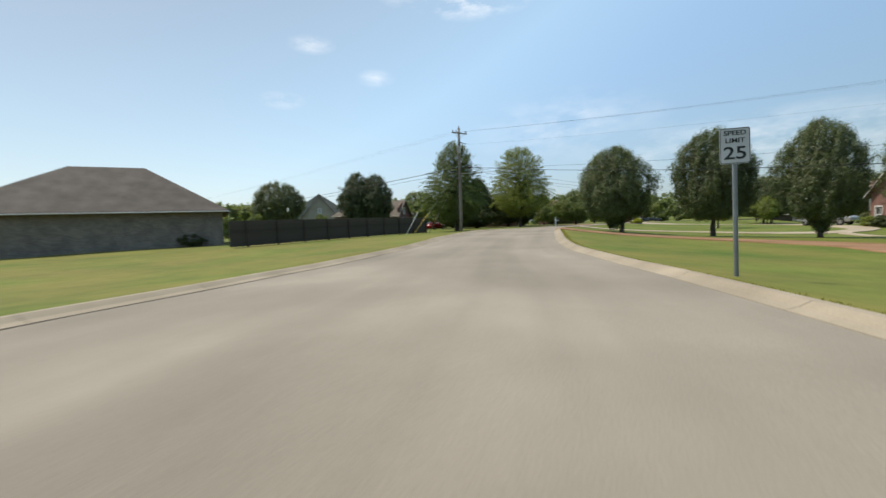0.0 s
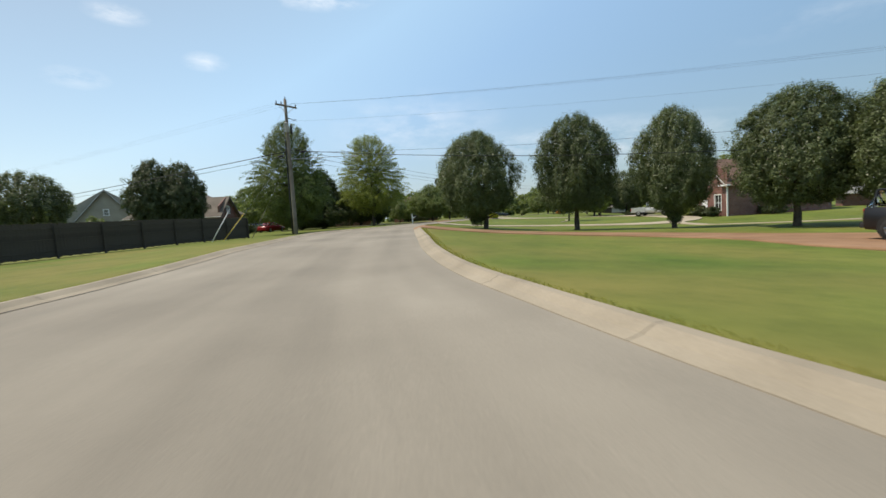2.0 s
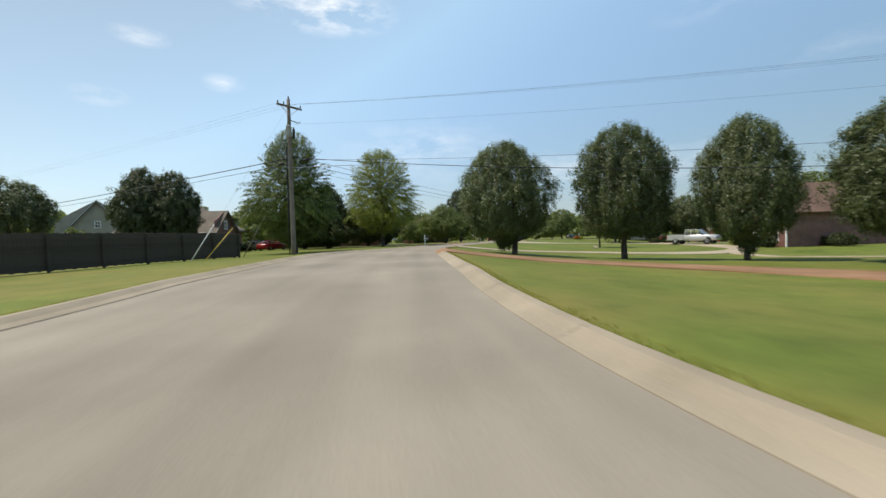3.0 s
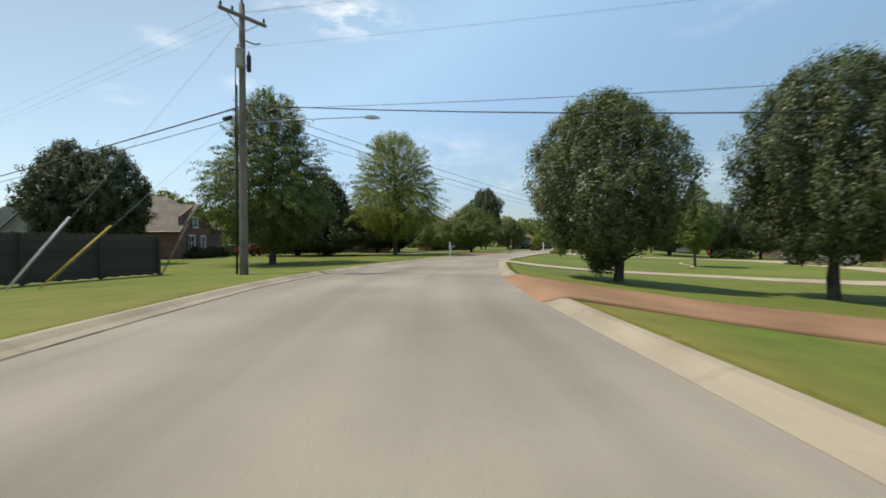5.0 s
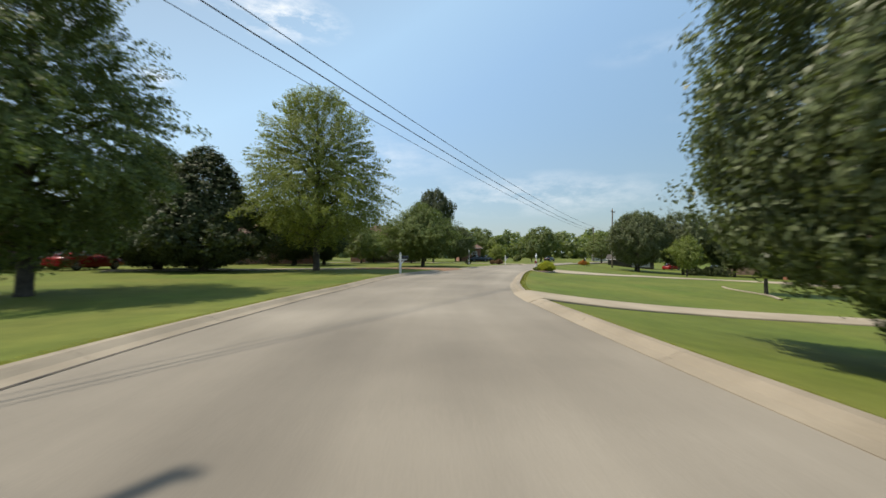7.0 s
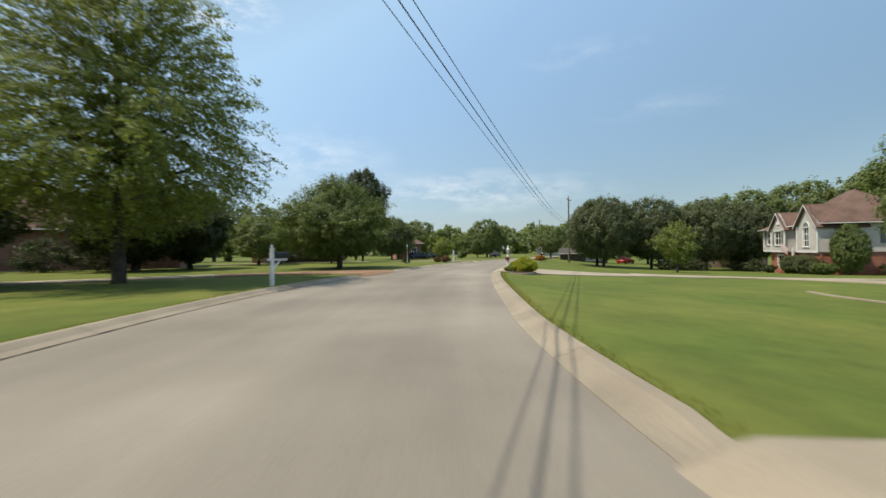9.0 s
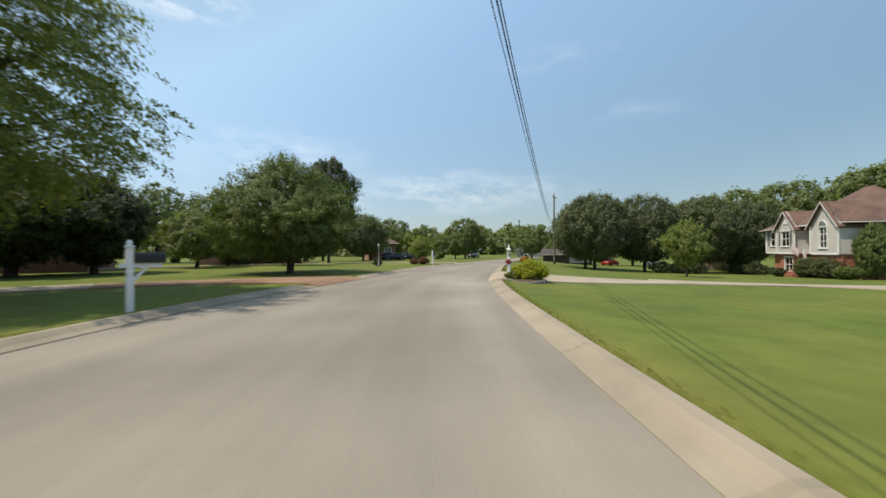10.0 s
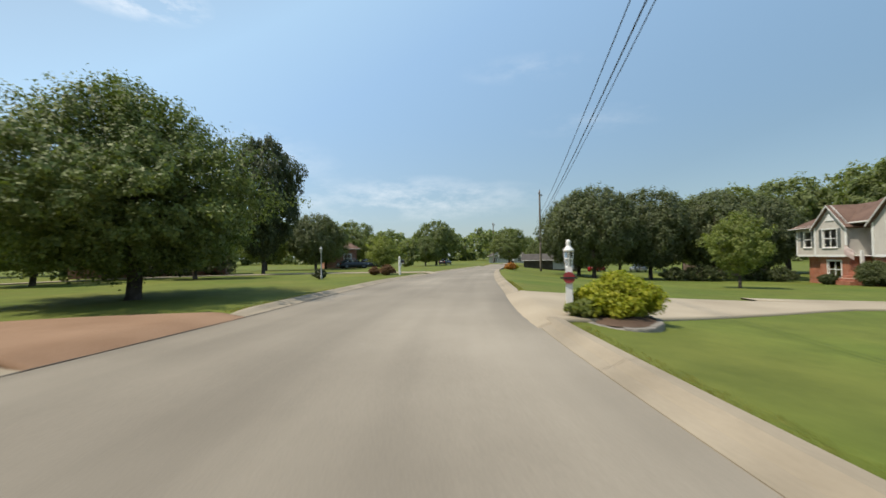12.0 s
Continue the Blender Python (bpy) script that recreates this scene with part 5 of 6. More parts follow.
def window(parent, m, x0, z0, x1, z1, bars=(2, 2), shutters=False, arch=False, depth=0.18):
    """A sash window set into its opening: casing, sash bars, panes and sill."""
    w = part("window", Shape().box((x0 - 0.09, -0.035, z1), (x1 + 0.09, 0.03, z1 + 0.1)).box((x0 - 0.09, -0.03, z0), (x0, 0.03, z1)).box((x1, -0.03, z0), (x1 + 0.09, 0.03, z1)), WHITE, parent, "white framed window", m=m)
    nx_, nz_ = bars
    for i in range(nx_):
        for j in range(nz_):
            a0, a1 = x0 + (x1 - x0) * i / nx_, x0 + (x1 - x0) * (i + 1) / nx_
            b0, b1 = z0 + (z1 - z0) * j / nz_, z0 + (z1 - z0) * (j + 1) / nz_
            part("pane", Shape().box((a0 + 0.02, 0.07, b0 + 0.02), (a1 - 0.02, 0.078, b1 - 0.02)), GLASS, w).visible_shadow = False
    fr = Shape()
    for i in range(nx_ + 1):
        x = x0 + (x1 - x0) * i / nx_
        t = 0.05 if i in (0, nx_) else 0.03
        fr.box((max(x - t, x0), 0.05, z0), (min(x + t, x1), 0.1, z1))
    for j in range(nz_ + 1):
        z = z0 + (z1 - z0) * j / nz_
        t = 0.05 if j in (0, nz_) else 0.03
        fr.box((x0 + 0.05, 0.052, max(z - t, z0)), (x1 - 0.05, 0.098, min(z + t, z1)))
    part("sash", fr, WHITE, w)
    part("sill", Shape().box((x0 - 0.12, -0.08, z0 - 0.07), (x1 + 0.12, 0.02, z0), None, 0.01), WHITE, w)
    if shutters:
        for sx in (x0 - 0.09 - 0.36, x1 + 0.09):
            sh = Shape().box((sx, -0.03, z0), (sx + 0.36, 0.0, z1 + 0.05))
            for k in range(10):
                zz = z0 + 0.08 + (z1 - z0 - 0.1) * k / 10
                sh.box((sx + 0.05, -0.045, zz), (sx + 0.31, -0.03, zz + 0.05))
            part("shutter", sh, SHUTTER, w, "grey louvred shutter")
    if arch:
        k = 9
        r, cx = (x1 - x0) / 2, (x0 + x1) / 2
        out = [(cx + (r + 0.09) * math.cos(math.pi * i / k), z1 + 0.1 + (r + 0.03) * 0.9 * math.sin(math.pi * i / k)) for i in range(k + 1)]
        part("arch", Shape().prism(out, 0.05, Matrix.Translation((0, -0.045, 0))), WHITE, w, "white half-round head")
        inn = [(cx + (r - 0.04) * math.cos(math.pi * i / k), z1 + 0.12 + (r - 0.06) * 0.85 * math.sin(math.pi * i / k)) for i in range(k + 1)]
        part("pane", Shape().prism(inn, 0.006, Matrix.Translation((0, -0.054, 0))), GLASS, w)
    return w


def roof_slab(a, b, c, d, thick=0.14):
    """A sloping slab between four corners (counter-clockwise from above)."""
    s = Shape()
    p = [Vector(q) for q in (a, b, c, d)]
    n = (p[1] - p[0]).cross(p[3] - p[0]).normalized() * thick
    s.add(p + [q - n for q in p], [(0, 1, 2, 3), (7, 6, 5, 4), (0, 4, 5, 1), (1, 5, 6, 2), (2, 6, 7, 3), (3, 7, 4, 0)])
    return s


def gable_roof(parent, x0, x1, y0, y1, eave, rise, along, mat, over=0.45, label=""):
    """Two slopes with an overhang; along: the axis of the ridge."""
    if along == "y":
        mid_x = (x0 + x1) / 2
        k = rise / (mid_x - x0)
        e = eave - over * k
        part("roof", roof_slab((x0 - over, y0 - over, e), (mid_x, y0 - over, eave + rise), (mid_x, y1, eave + rise), (x0 - over, y1, e)), mat, parent, label)
        part("roof", roof_slab((mid_x, y0 - over, eave + rise), (x1 + over, y0 - over, e), (x1 + over, y1, e), (mid_x, y1, eave + rise)), mat, parent, label)
        for sx, ex in ((x0 - over, mid_x), (x1 + over, mid_x)):
            ya, yb = y0 - over - 0.03, y0 - over - 0.003
            dz = 0.15
            part("rake_board", Shape().add([(sx, ya, e - dz), (ex, ya, eave + rise - dz), (ex, ya, eave + rise - 0.01), (sx, ya, e - 0.01), (sx, yb, e - dz), (ex, yb, eave + rise - dz), (ex, yb, eave + rise - 0.01), (sx, yb, e - 0.01)],
                                           [(0, 1, 2, 3), (4, 7, 6, 5), (0, 4, 5, 1), (3, 2, 6, 7), (0, 3, 7, 4), (1, 5, 6, 2)]), TRIM, parent)
    else:
        mid_y = (y0 + y1) / 2
        k = rise / (mid_y - y0)
        e = eave - over * k
        part("roof", roof_slab((x0 - over, y0 - over, e), (x1 + over, y0 - over, e), (x1 + over, mid_y, eave + rise), (x0 - over, mid_y, eave + rise)), mat, parent, label)
        part("roof", roof_slab((x0 - over, mid_y, eave + rise), (x1 + over, mid_y, eave + rise), (x1 + over, y1 + over, e), (x0 - over, y1 + over, e)), mat, parent, label)
        part("gutter", Shape().tube([(x0 - over, y0 - over - 0.05, e - 0.06), (x1 + over, y0 - over - 0.05, e - 0.06)], 0.05, 6), TRIM, parent)


def hip_roof(parent, x0, x1, y0, y1, eave, rise, mat, over=0.5, label=""):
    x0, x1, y0, y1 = x0 - over, x1 + over, y0 - over, y1 + over
    d = (y1 - y0) / 2
    ra, rb = (x0 + d, (y0 + y1) / 2, eave + rise), (x1 - d, (y0 + y1) / 2, eave + rise)
    s = Shape().add([(x0, y0, eave), (x1, y0, eave), (x1, y1, eave), (x0, y1, eave), ra, rb, (x0, y0, eave - 0.16), (x1, y0, eave - 0.16), (x1, y1, eave - 0.16), (x0, y1, eave - 0.16)],
                    [(0, 1, 5, 4), (1, 2, 5), (2, 3, 4, 5), (3, 0, 4), (0, 6, 7, 1), (1, 7, 8, 2), (2, 8, 9, 3), (3, 9, 6, 0), (6, 9, 8, 7)])
    part("roof", s, mat, parent, label)
    part("gutter", Shape().tube([(x0, y0 - 0.06, eave - 0.08), (x1, y0 - 0.06, eave - 0.08)], 0.05, 6), TRIM, parent)


def shell(parent, x0, x1, y0, y1, z0, z1, mat, front=(), label="", right=(), gables=(0, 0), left=()):
    """Four walls; front faces -y. Openings are given per wall from its own left end."""
    walls = ((pose(x0, y0, 0), x1 - x0, front, gables[0]), (pose(x1, y0 + 0.18, 0, 0, 0, 90), y1 - y0 - 0.36, right, gables[1]),
             (pose(x1, y1, 0, 0, 0, 180), x1 - x0, (), gables[0]), (pose(x0, y1 - 0.18, 0, 0, 0, -90), y1 - y0 - 0.36, left, gables[1]))
    for m, w, holes, gab in walls:
        part("wall", wall_panel(w, z1, list(holes), 0.18, gab, None, z0), mat, parent, label, m=m)
        for hle in holes:
            window(parent, m, *hle)


def split_house():
    """Split-level house: siding over brick, two front gables, brown roof; local x runs along its front."""
    ob = thing("split_level_house", pose(53.69, 77.52, -1.36, 0, 0, math.degrees(math.atan2(-0.772, -0.637))), "split-level house with pale siding over red brick and brown roof", "house")
    # local: z 0 at the ground, siding from 2.05, eaves at 4.55
    low, eave = 2.05, 4.55
    # left wing
    part("wall", wall_panel(2.4, low, [], 0.18, z0=-0.4), BRICK_RED, ob, "red brick lower storey", m=pose(-0.9, 0.75, 0))
    part("wall", wall_panel(6.5, low, [], 0.18, z0=-0.4), BRICK_RED, ob, "red brick lower storey", m=pose(-0.9, 7.43, 0, 0, 0, -90))
    lw = pose(-1.7, 0.3, 0)
    part("wall", wall_panel(2.9, eave, [(0.95, 2.8, 1.95, 4.2)], 0.18, z0=low), SIDING, ob, "pale lap siding", m=lw)
    window(ob, lw, 0.95, 2.8, 1.95, 4.2, (1, 2), True)
    part("wall", wall_panel(7.5, eave, [], 0.18, z0=low), SIDING, ob, "pale lap siding", m=pose(-1.7, 7.98, 0, 0, 0, -90))
    part("soffit", Shape().box((-1.68, 0.49, low), (11.2, 7.7, low + 0.05)), WHITE, ob)
    # smaller gabled projection
    g2 = pose(1.2, 0.0, 0)
    part("wall", wall_panel(3.7, eave, [(1.0, 2.75, 2.6, 4.25)], 0.18, 1.7, z0=low), SIDING, ob, "pale lap siding gable", m=g2)
    window(ob, g2, 1.0, 2.75, 2.6, 4.25, (2, 2), True)
    part("wall", wall_panel(3.4, low, [(0.95, 0.25, 2.45, 1.65)], 0.18, z0=-0.4), BRICK_RED, ob, "red brick lower storey", m=pose(1.35, 0.25, 0))
    window(ob, pose(1.35, 0.25, 0), 0.95, 0.25, 2.45, 1.65, (2, 2))
    part("wall", wall_panel(1.5, eave, [], 0.16, z0=low), SIDING, ob, "pale lap siding", m=pose(4.9, 0.18, 0, 0, 0, 90))
    part("wall", wall_panel(1.3, low, [], 0.16, z0=-0.4), BRICK_RED, ob, "red brick lower storey", m=pose(4.75, 0.43, 0, 0, 0, 90))
    gable_roof(ob, 1.2, 4.9, 0.0, 3.2, eave, 1.7, "y", SHINGLE_BROWN, 0.24)
    part("gable_vent", Shape().prism([(-0.5, 0), (0.5, 0), (0, 0.62)], 0.05, pose(3.05, -0.05, 4.95)), WHITE, ob, "white triangular gable vent")
    # recessed entry with door, window above, brick steps
    en = pose(4.74, 1.7, 0)
    part("wall", wall_panel(2.7, eave, [(1.35, 1.15, 2.3, 3.15), (1.4, 3.35, 2.25, 4.35)], 0.18, z0=-0.4), SIDING, ob, "pale lap siding entry wall", m=en)
    window(ob, en, 1.4, 3.35, 2.25, 4.35, (2, 2))
    dr = part("door", Shape().box((1.35, 0.08, 1.15), (2.3, 0.13, 3.15), None, 0.01), DOORPAINT, ob, "dark panelled front door", m=en)
    part("handle", Shape().tube([(2.2, 0.05, 2.1), (2.2, 0.05, 2.25)], 0.015, 6), CHROME, dr)
    for k in range(6):
        part("step", Shape().box((5.15, -1.2 + 0.3 * k, -0.3), (6.9, 1.66, 0.19 * (k + 1)), None, 0.01), BRICK_RED, ob)
    part("porch_post", Shape().box((5.95, 0.1, 0.4), (6.13, 0.28, 2.5), None, 0.01), WHITE, ob, "white porch newel post")
    part("porch_beam", Shape().box((4.92, 1.5, 4.36), (7.28, 1.66, 4.56), None, 0.01), TRIM, ob)
    # larger gabled projection
    g1 = pose(7.3, 0.0, 0)
    part("wall", wall_panel(4.1, eave, [(1.35, 2.55, 2.45, 4.35)], 0.18, 2.0, z0=low), SIDING, ob, "pale lap siding gable", m=g1)
    window(ob, g1, 1.35, 2.55, 2.45, 4.35, (2, 3), False, True)
    part("wall", wall_panel(4.0, low, [], 0.18, z0=-0.4), BRICK_RED, ob, "red brick lower storey", m=pose(7.35, 0.12, 0))
    part("wall", wall_panel(1.5, eave, [], 0.16, z0=-0.4), SIDING, ob, "pale lap siding", m=pose(7.3, 1.68, 0, 0, 0, -90))
    gable_roof(ob, 7.3, 11.4, 0.0, 3.6, eave, 2.0, "y", SHINGLE_BROWN, 0.26)
    # near end of the main block
    en2 = pose(11.4, 0.18, 0, 0, 0, 90)
    part("wall", wall_panel(8.0, eave, [(4.6, 2.8, 6.0, 4.2)], 0.18, z0=low), SIDING, ob, "pale lap siding end wall", m=en2)
    window(ob, en2, 4.6, 2.8, 6.0, 4.2, (2, 2), True)
    part("wall", wall_panel(8.0, low, [], 0.18, z0=-0.4), BRICK_RED, ob, "red brick end wall", m=pose(11.3, 0.3, 0, 0, 0, 90))
    part("wall", wall_panel(12.9, eave, [], 0.18, z0=-0.4), SIDING, ob, "pale lap siding back wall", m=pose(11.2, 8.3, 0, 0, 0, 180))
    hip_roof(ob, -1.7, 6.5, 0.8, 5.2, eave + 0.2, 1.65, SHINGLE_BROWN, 0.45, "brown shingled hip roof")
    part("roof", roof_slab((-2.15, -0.12, eave - 0.02), (1.14, -0.12, eave - 0.02), (1.14, 0.42, eave + 0.22), (-2.15, 0.42, eave + 0.22), 0.1), SHINGLE_BROWN, ob)
    part("gutter", Shape().tube([(-2.15, -0.18, eave - 0.06), (1.1, -0.18, eave - 0.06)], 0.045, 6), TRIM, ob)
    hip_roof(ob, 2.9, 11.4, 0.7, 8.1, eave + 0.16, 3.25, SHINGLE_BROWN, 0.42, "brown shingled hip roof")
    part("gutter", Shape().tube([(11.88, -0.1, eave + 0.06), (11.88, 8.5, eave + 0.06)], 0.05, 6), TRIM, ob)
    for x, y in ((4.83, -0.05), (7.42, -0.05), (11.36, -0.05), (1.28, -0.05), (-1.66, 0.25)):
        part("corner_board", Shape().box((x - 0.08, y - 0.02, low), (x + 0.08, y + 0.04, 4.5)), WHITE, ob)
    for x0, x1, y in ((1.2, 4.9, -0.03), (7.3, 11.4, -0.03), (-1.7, 1.12, 0.27)):
        part("skirt_board", Shape().box((x0, y, low - 0.06), (x1, y + 0.06, low + 0.12)), WHITE, ob)
    part("downpipe", Shape().tube([(4.99, -0.1, 2.3), (4.99, -0.1, 4.4)], 0.045, 6), WHITE, ob)
    fl = part("flag_pole", Shape().tube([(6.04, 0.08, 2.0), (5.75, -0.75, 3.0)], 0.015, 6), WHITE, ob, "slanting white flag pole")
    part("flag", Shape().add([(5.92 - 0.13 * i + 0.03 * math.sin(j), -0.24 - 0.13 * i + 0.02 * math.sin(j * 2), 2.5 + 0.15 * i - 0.19 * j) for i in range(4) for j in range(5)],
                             [(i * 5 + j, i * 5 + j + 1, (i + 1) * 5 + j + 1, (i + 1) * 5 + j) for i in range(3) for j in range(4)]), FLAGCLOTH, fl, "faded red and white cloth flag")
    return ob


split_house()


def simple_house(name, m, w, d, eave, rise, wall_mat, roof_mat, label, kind="hip", front=(), right=(), left=(), wall_label=""):
    ob = thing(name, m, label, "house")
    if kind == "hip":
        shell(ob, 0, w, 0, d, -0.3, eave, wall_mat, front, wall_label, right, (0, 0), left)
        hip_roof(ob, 0, w, 0, d, eave + 0.1, rise, roof_mat)
    elif kind == "gable_front":
        shell(ob, 0, w, 0, d, -0.3, eave, wall_mat, front, wall_label, right, (rise, 0), left)
        gable_roof(ob, 0, w, 0, d + 0.4, eave + 0.04, rise, "y", roof_mat)
    else:
        shell(ob, 0, w, 0, d, -0.3, eave, wall_mat, front, wall_label, right, (0, rise), left)
        gable_roof(ob, 0, w, 0, d, eave + 0.04, rise, "x", roof_mat)
    return ob


# grey-roofed house on the outside of the bend; its long wall faces the road
hh = simple_house("hip_roof_house", pose(-36.2, 9.6, -0.15, 0, 0, 43), 16, 11, 2.75, 3.9, BRICK_TAN, SHINGLE_GREY, "low taupe brick house with grey hip roof", "hip")
part("roof_vent", Shape().tube([(10.6, 1.8, 3.6), (10.6, 1.8, 4.25)], 0.09, 8), WHITE, hh, "white plastic roof vent")
simple_house("gable_house", pose(-50.0, 68.0, 0, 0, 0, 33), 9.4, 13, 2.4, 5.8, SIDING_TAN, SHINGLE_GREY, "beige sided house with a tall front gable", "gable_front", front=[(4.4, 4.2, 5.0, 5.1)])
wh = simple_house("brick_house", pose(-34.16, 60.5, height(-27, 60) - 0.05, 0, 0, -3.2), 9.5, 5.2, 3.1, 2.4, BRICK_DARK, SHINGLE_TAN, "brown brick house with a shuttered gable window", "gable_side", right=[(2.0, 3.15, 2.8, 4.15), (1.3, 0.9, 2.3, 2.3), (3.4, 0.9, 4.1, 2.3)])
shell(wh, -5.0, 7.4, 3.3, 11.3, -0.3, 3.1, BRICK_DARK)
hip_roof(wh, -5.0, 7.4, 3.3, 11.3, 3.2, 3.7, SHINGLE_TAN)
for y0, z0, z1 in ((1.83, 3.1, 4.2), (3.06, 3.1, 4.2), (1.13, 0.85, 2.35), (2.56, 0.85, 2.35)):
    part("shutter", Shape().box((9.51, y0, z0), (9.55, y0 + 0.26, z1), None, 0.01), DOORPAINT, wh, "dark louvred shutter")
simple_house("brick_house", pose(-21.0, 83.2, 0, 0, 0, 6), 14.5, 9.0, 3.0, 3.0, BRICK_ROSE, SHINGLE_BROWN, "brick house half hidden by garden trees", "hip", front=[(2.0, 0.9, 3.4, 2.3)])
simple_house("brick_house", pose(21.7, 126.0, height(24, 126), 0, 0, -6), 5.0, 6.0, 3.0, 1.9, BRICK_ROSE, SHINGLE_BROWN, "small pinkish brick house behind far trees", "hip", front=[(3.0, 0.9, 4.1, 2.2)])
mh = simple_house("brick_house", pose(-2.4, 99.6, height(2, 99.6) - 0.02, 0, 0, -3), 10.2, 7.4, 2.95, 2.95, BRICK_ROSE, SHINGLE_BROWN, "red brick house with brown roof behind a maple", "hip", front=[(3.9, 0.9, 4.9, 2.2), (7.2, 0.9, 8.4, 2.2)])
part("gable", wall_panel(2.6, 2.6, [], 0.18, 1.25, z0=2.35), SIDING_PALE, mh, "white sided front gable", m=pose(0.25, -0.3, 0))
gable_roof(mh, 0.25, 2.85, -0.3, 2.6, 2.6, 1.25, "y", SHINGLE_BROWN, 0.18)
far = simple_house("far_house", pose(79.0, 164.5, -1.6, 0, 0, -36), 11.5, 8.0, 2.6, 2.6, SIDING_PALE, SHINGLE_GREY, "pale sided house with grey roof at the road's end", "hip", front=[(1.4, 0.9, 2.6, 2.1), (8.6, 0.9, 9.8, 2.1)])
for gx0, gw in ((1.0, 3.2), (7.4, 3.2)):
    part("gable", wall_panel(gw, 2.9, [], 0.18, 1.7, z0=2.4), SIDING_PALE, far, "pale sided front gable", m=pose(gx0, -0.5, 0))
    gable_roof(far, gx0, gx0 + gw, -0.5, 3.0, 2.9, 1.7, "y", SHINGLE_GREY, 0.2)
sh = simple_house("garden_shed", pose(54.9, 118.4, height(58.5, 115.0), 0, 0, -41), 9.2, 5.0, 1.9, 0.95, FENCEWOOD, SHINGLE_GREY, "low dark shed with a grey roof beside a drive", "gable_side")
part("shed_door", Shape().box((5.0, -0.05, 0.15), (8.6, 0.0, 1.7), None, 0.02), GREYPAINT, sh, "pale grey roller door")
# brick house beyond the pear trees, gable towards the road
bh = simple_house("brick_house", pose(34.4, 48.7, -1.35, 0, 0, -90), 6.1, 12, 3.85, 2.7, BRICK_DARK, SHINGLE_BROWN, "red brick house with white-trimmed front gable", "gable_front", front=[(0.7, 0.8, 1.6, 2.5), (4.3, 0.9, 5.2, 2.6), (2.6, 3.9, 3.5, 5.0)])
part("corner_trim", Shape().box((6.02, -0.06, 0), (6.14, 0.06, 3.75)), WHITE, bh, "white corner downpipe")
part("eave_return", Shape().box((5.3, -0.42, 3.5), (6.55, 0.0, 3.66)), WHITE, bh, "white boxed eave return")
part("door", Shape().box((2.3, -0.04, 0.1), (3.2, 0.02, 2.2), None, 0.01), WHITE, bh, "white panelled front door")
simple_house("grey_roof_house", pose(51, 45.5, -1.9, 0, 0, -44), 14, 8, 2.4, 2.1, BRICK_DARK, SHINGLE_PALE, "low dark brick house with pale grey hip roof", "hip", front=[(4.2, 0.9, 5.4, 2.0), (9.2, 0.9, 10.4, 2.0)])

for i, (x, y, w, h, leaf, label) in enumerate((
        (47.6, 71.4, 1.9, 1.7, SHADE_LEAF, "clipped dark green shrub before a house"), (46.9, 69.6, 2.3, 1.7, SHADE_LEAF, "clipped dark green shrub before a house"), (45.2, 67.7, 1.9, 1.0, MAPLE_LEAF, "low light green shrub before a house"),
        (49.6, 74.6, 1.3, 0.8, DARK_LEAF, "small dark shrub by brick steps"), (56.0, 80.6, 2.8, 1.5, DARK_LEAF, "broad dark shrub beside a house"), (58.5, 83.5, 3.0, 1.5, DARK_LEAF, "broad dark shrub beside a house"),
        (49.6, 64.4, 2.6, 1.3, DARK_LEAF, "dark shrub against a brick end wall"), (33.6, 47.5, 1.5, 1.1, LIGHT_LEAF, "light green shrub before a brick house"), (33.5, 45.4, 1.6, 1.2, DARK_LEAF, "dark green shrub before a brick house"), (33.4, 43.5, 1.5, 1.0, DARK_LEAF, "dark green shrub before a brick house"),
        (38.5, 41.4, 2.6, 1.2, DARK_LEAF, "dark green shrub before a brick house"),
        (-23.6, 61.0, 1.9, 1.1, DARK_LEAF, "dark shrub against a brick wall"), (-23.3, 63.2, 1.9, 1.1, DARK_LEAF, "dark shrub against a brick wall"), (-22.9, 65.5, 2.0, 1.2, DARK_LEAF, "dark shrub against a brick wall"),
        (-13.6, 80.6, 3.0, 2.2, DARK_LEAF, "tall dark shrub before a half-hidden brick house"), (-10.8, 81.2, 3.0, 2.4, DARK_LEAF, "tall dark shrub before a half-hidden brick house"), (-17.6, 80.6, 3.2, 2.3, DARK_LEAF, "tall dark shrub before a half-hidden brick house"),
        (0.6, 98.0, 1.9, 1.6, DARK_LEAF, "tall dark shrub before a brick house"), (2.4, 97.9, 2.4, 1.8, DARK_LEAF, "tall dark shrub before a brick house"), (4.7, 98.3, 2.6, 2.0, DARK_LEAF, "tall dark shrub before a brick house"), (7.2, 98.6, 2.4, 1.7, DARK_LEAF, "tall dark shrub before a brick house"), (-26.2, 19.2, 2.2, 1.0, DARK_LEAF, "dark shrub at the corner of a brick house"), (-8.5, 92.5, 2.2, 1.2, DARK_LEAF, "dark shrub beside a distant path"))):
    clip = "clipped" in label or "low light" in label
    shrub("garden_shrub", x, y, w, h, leaf, 420 if clip else 110, 26, 0.05 if clip else 0.075, label, 50 + i, clipped=clip)
tree("round", "garden_tree", 47.3, 66.9, 0.95, 1.0, "round clipped garden tree before a house", 0.68)


# garden fence and dark hedge beyond the shade trees
fence = thing("picket_fence", pose(61.5, 93.5, height(61.5, 93.5), 0, 0, -38), "weathered pinkish timber fence beyond shade trees", "fence")
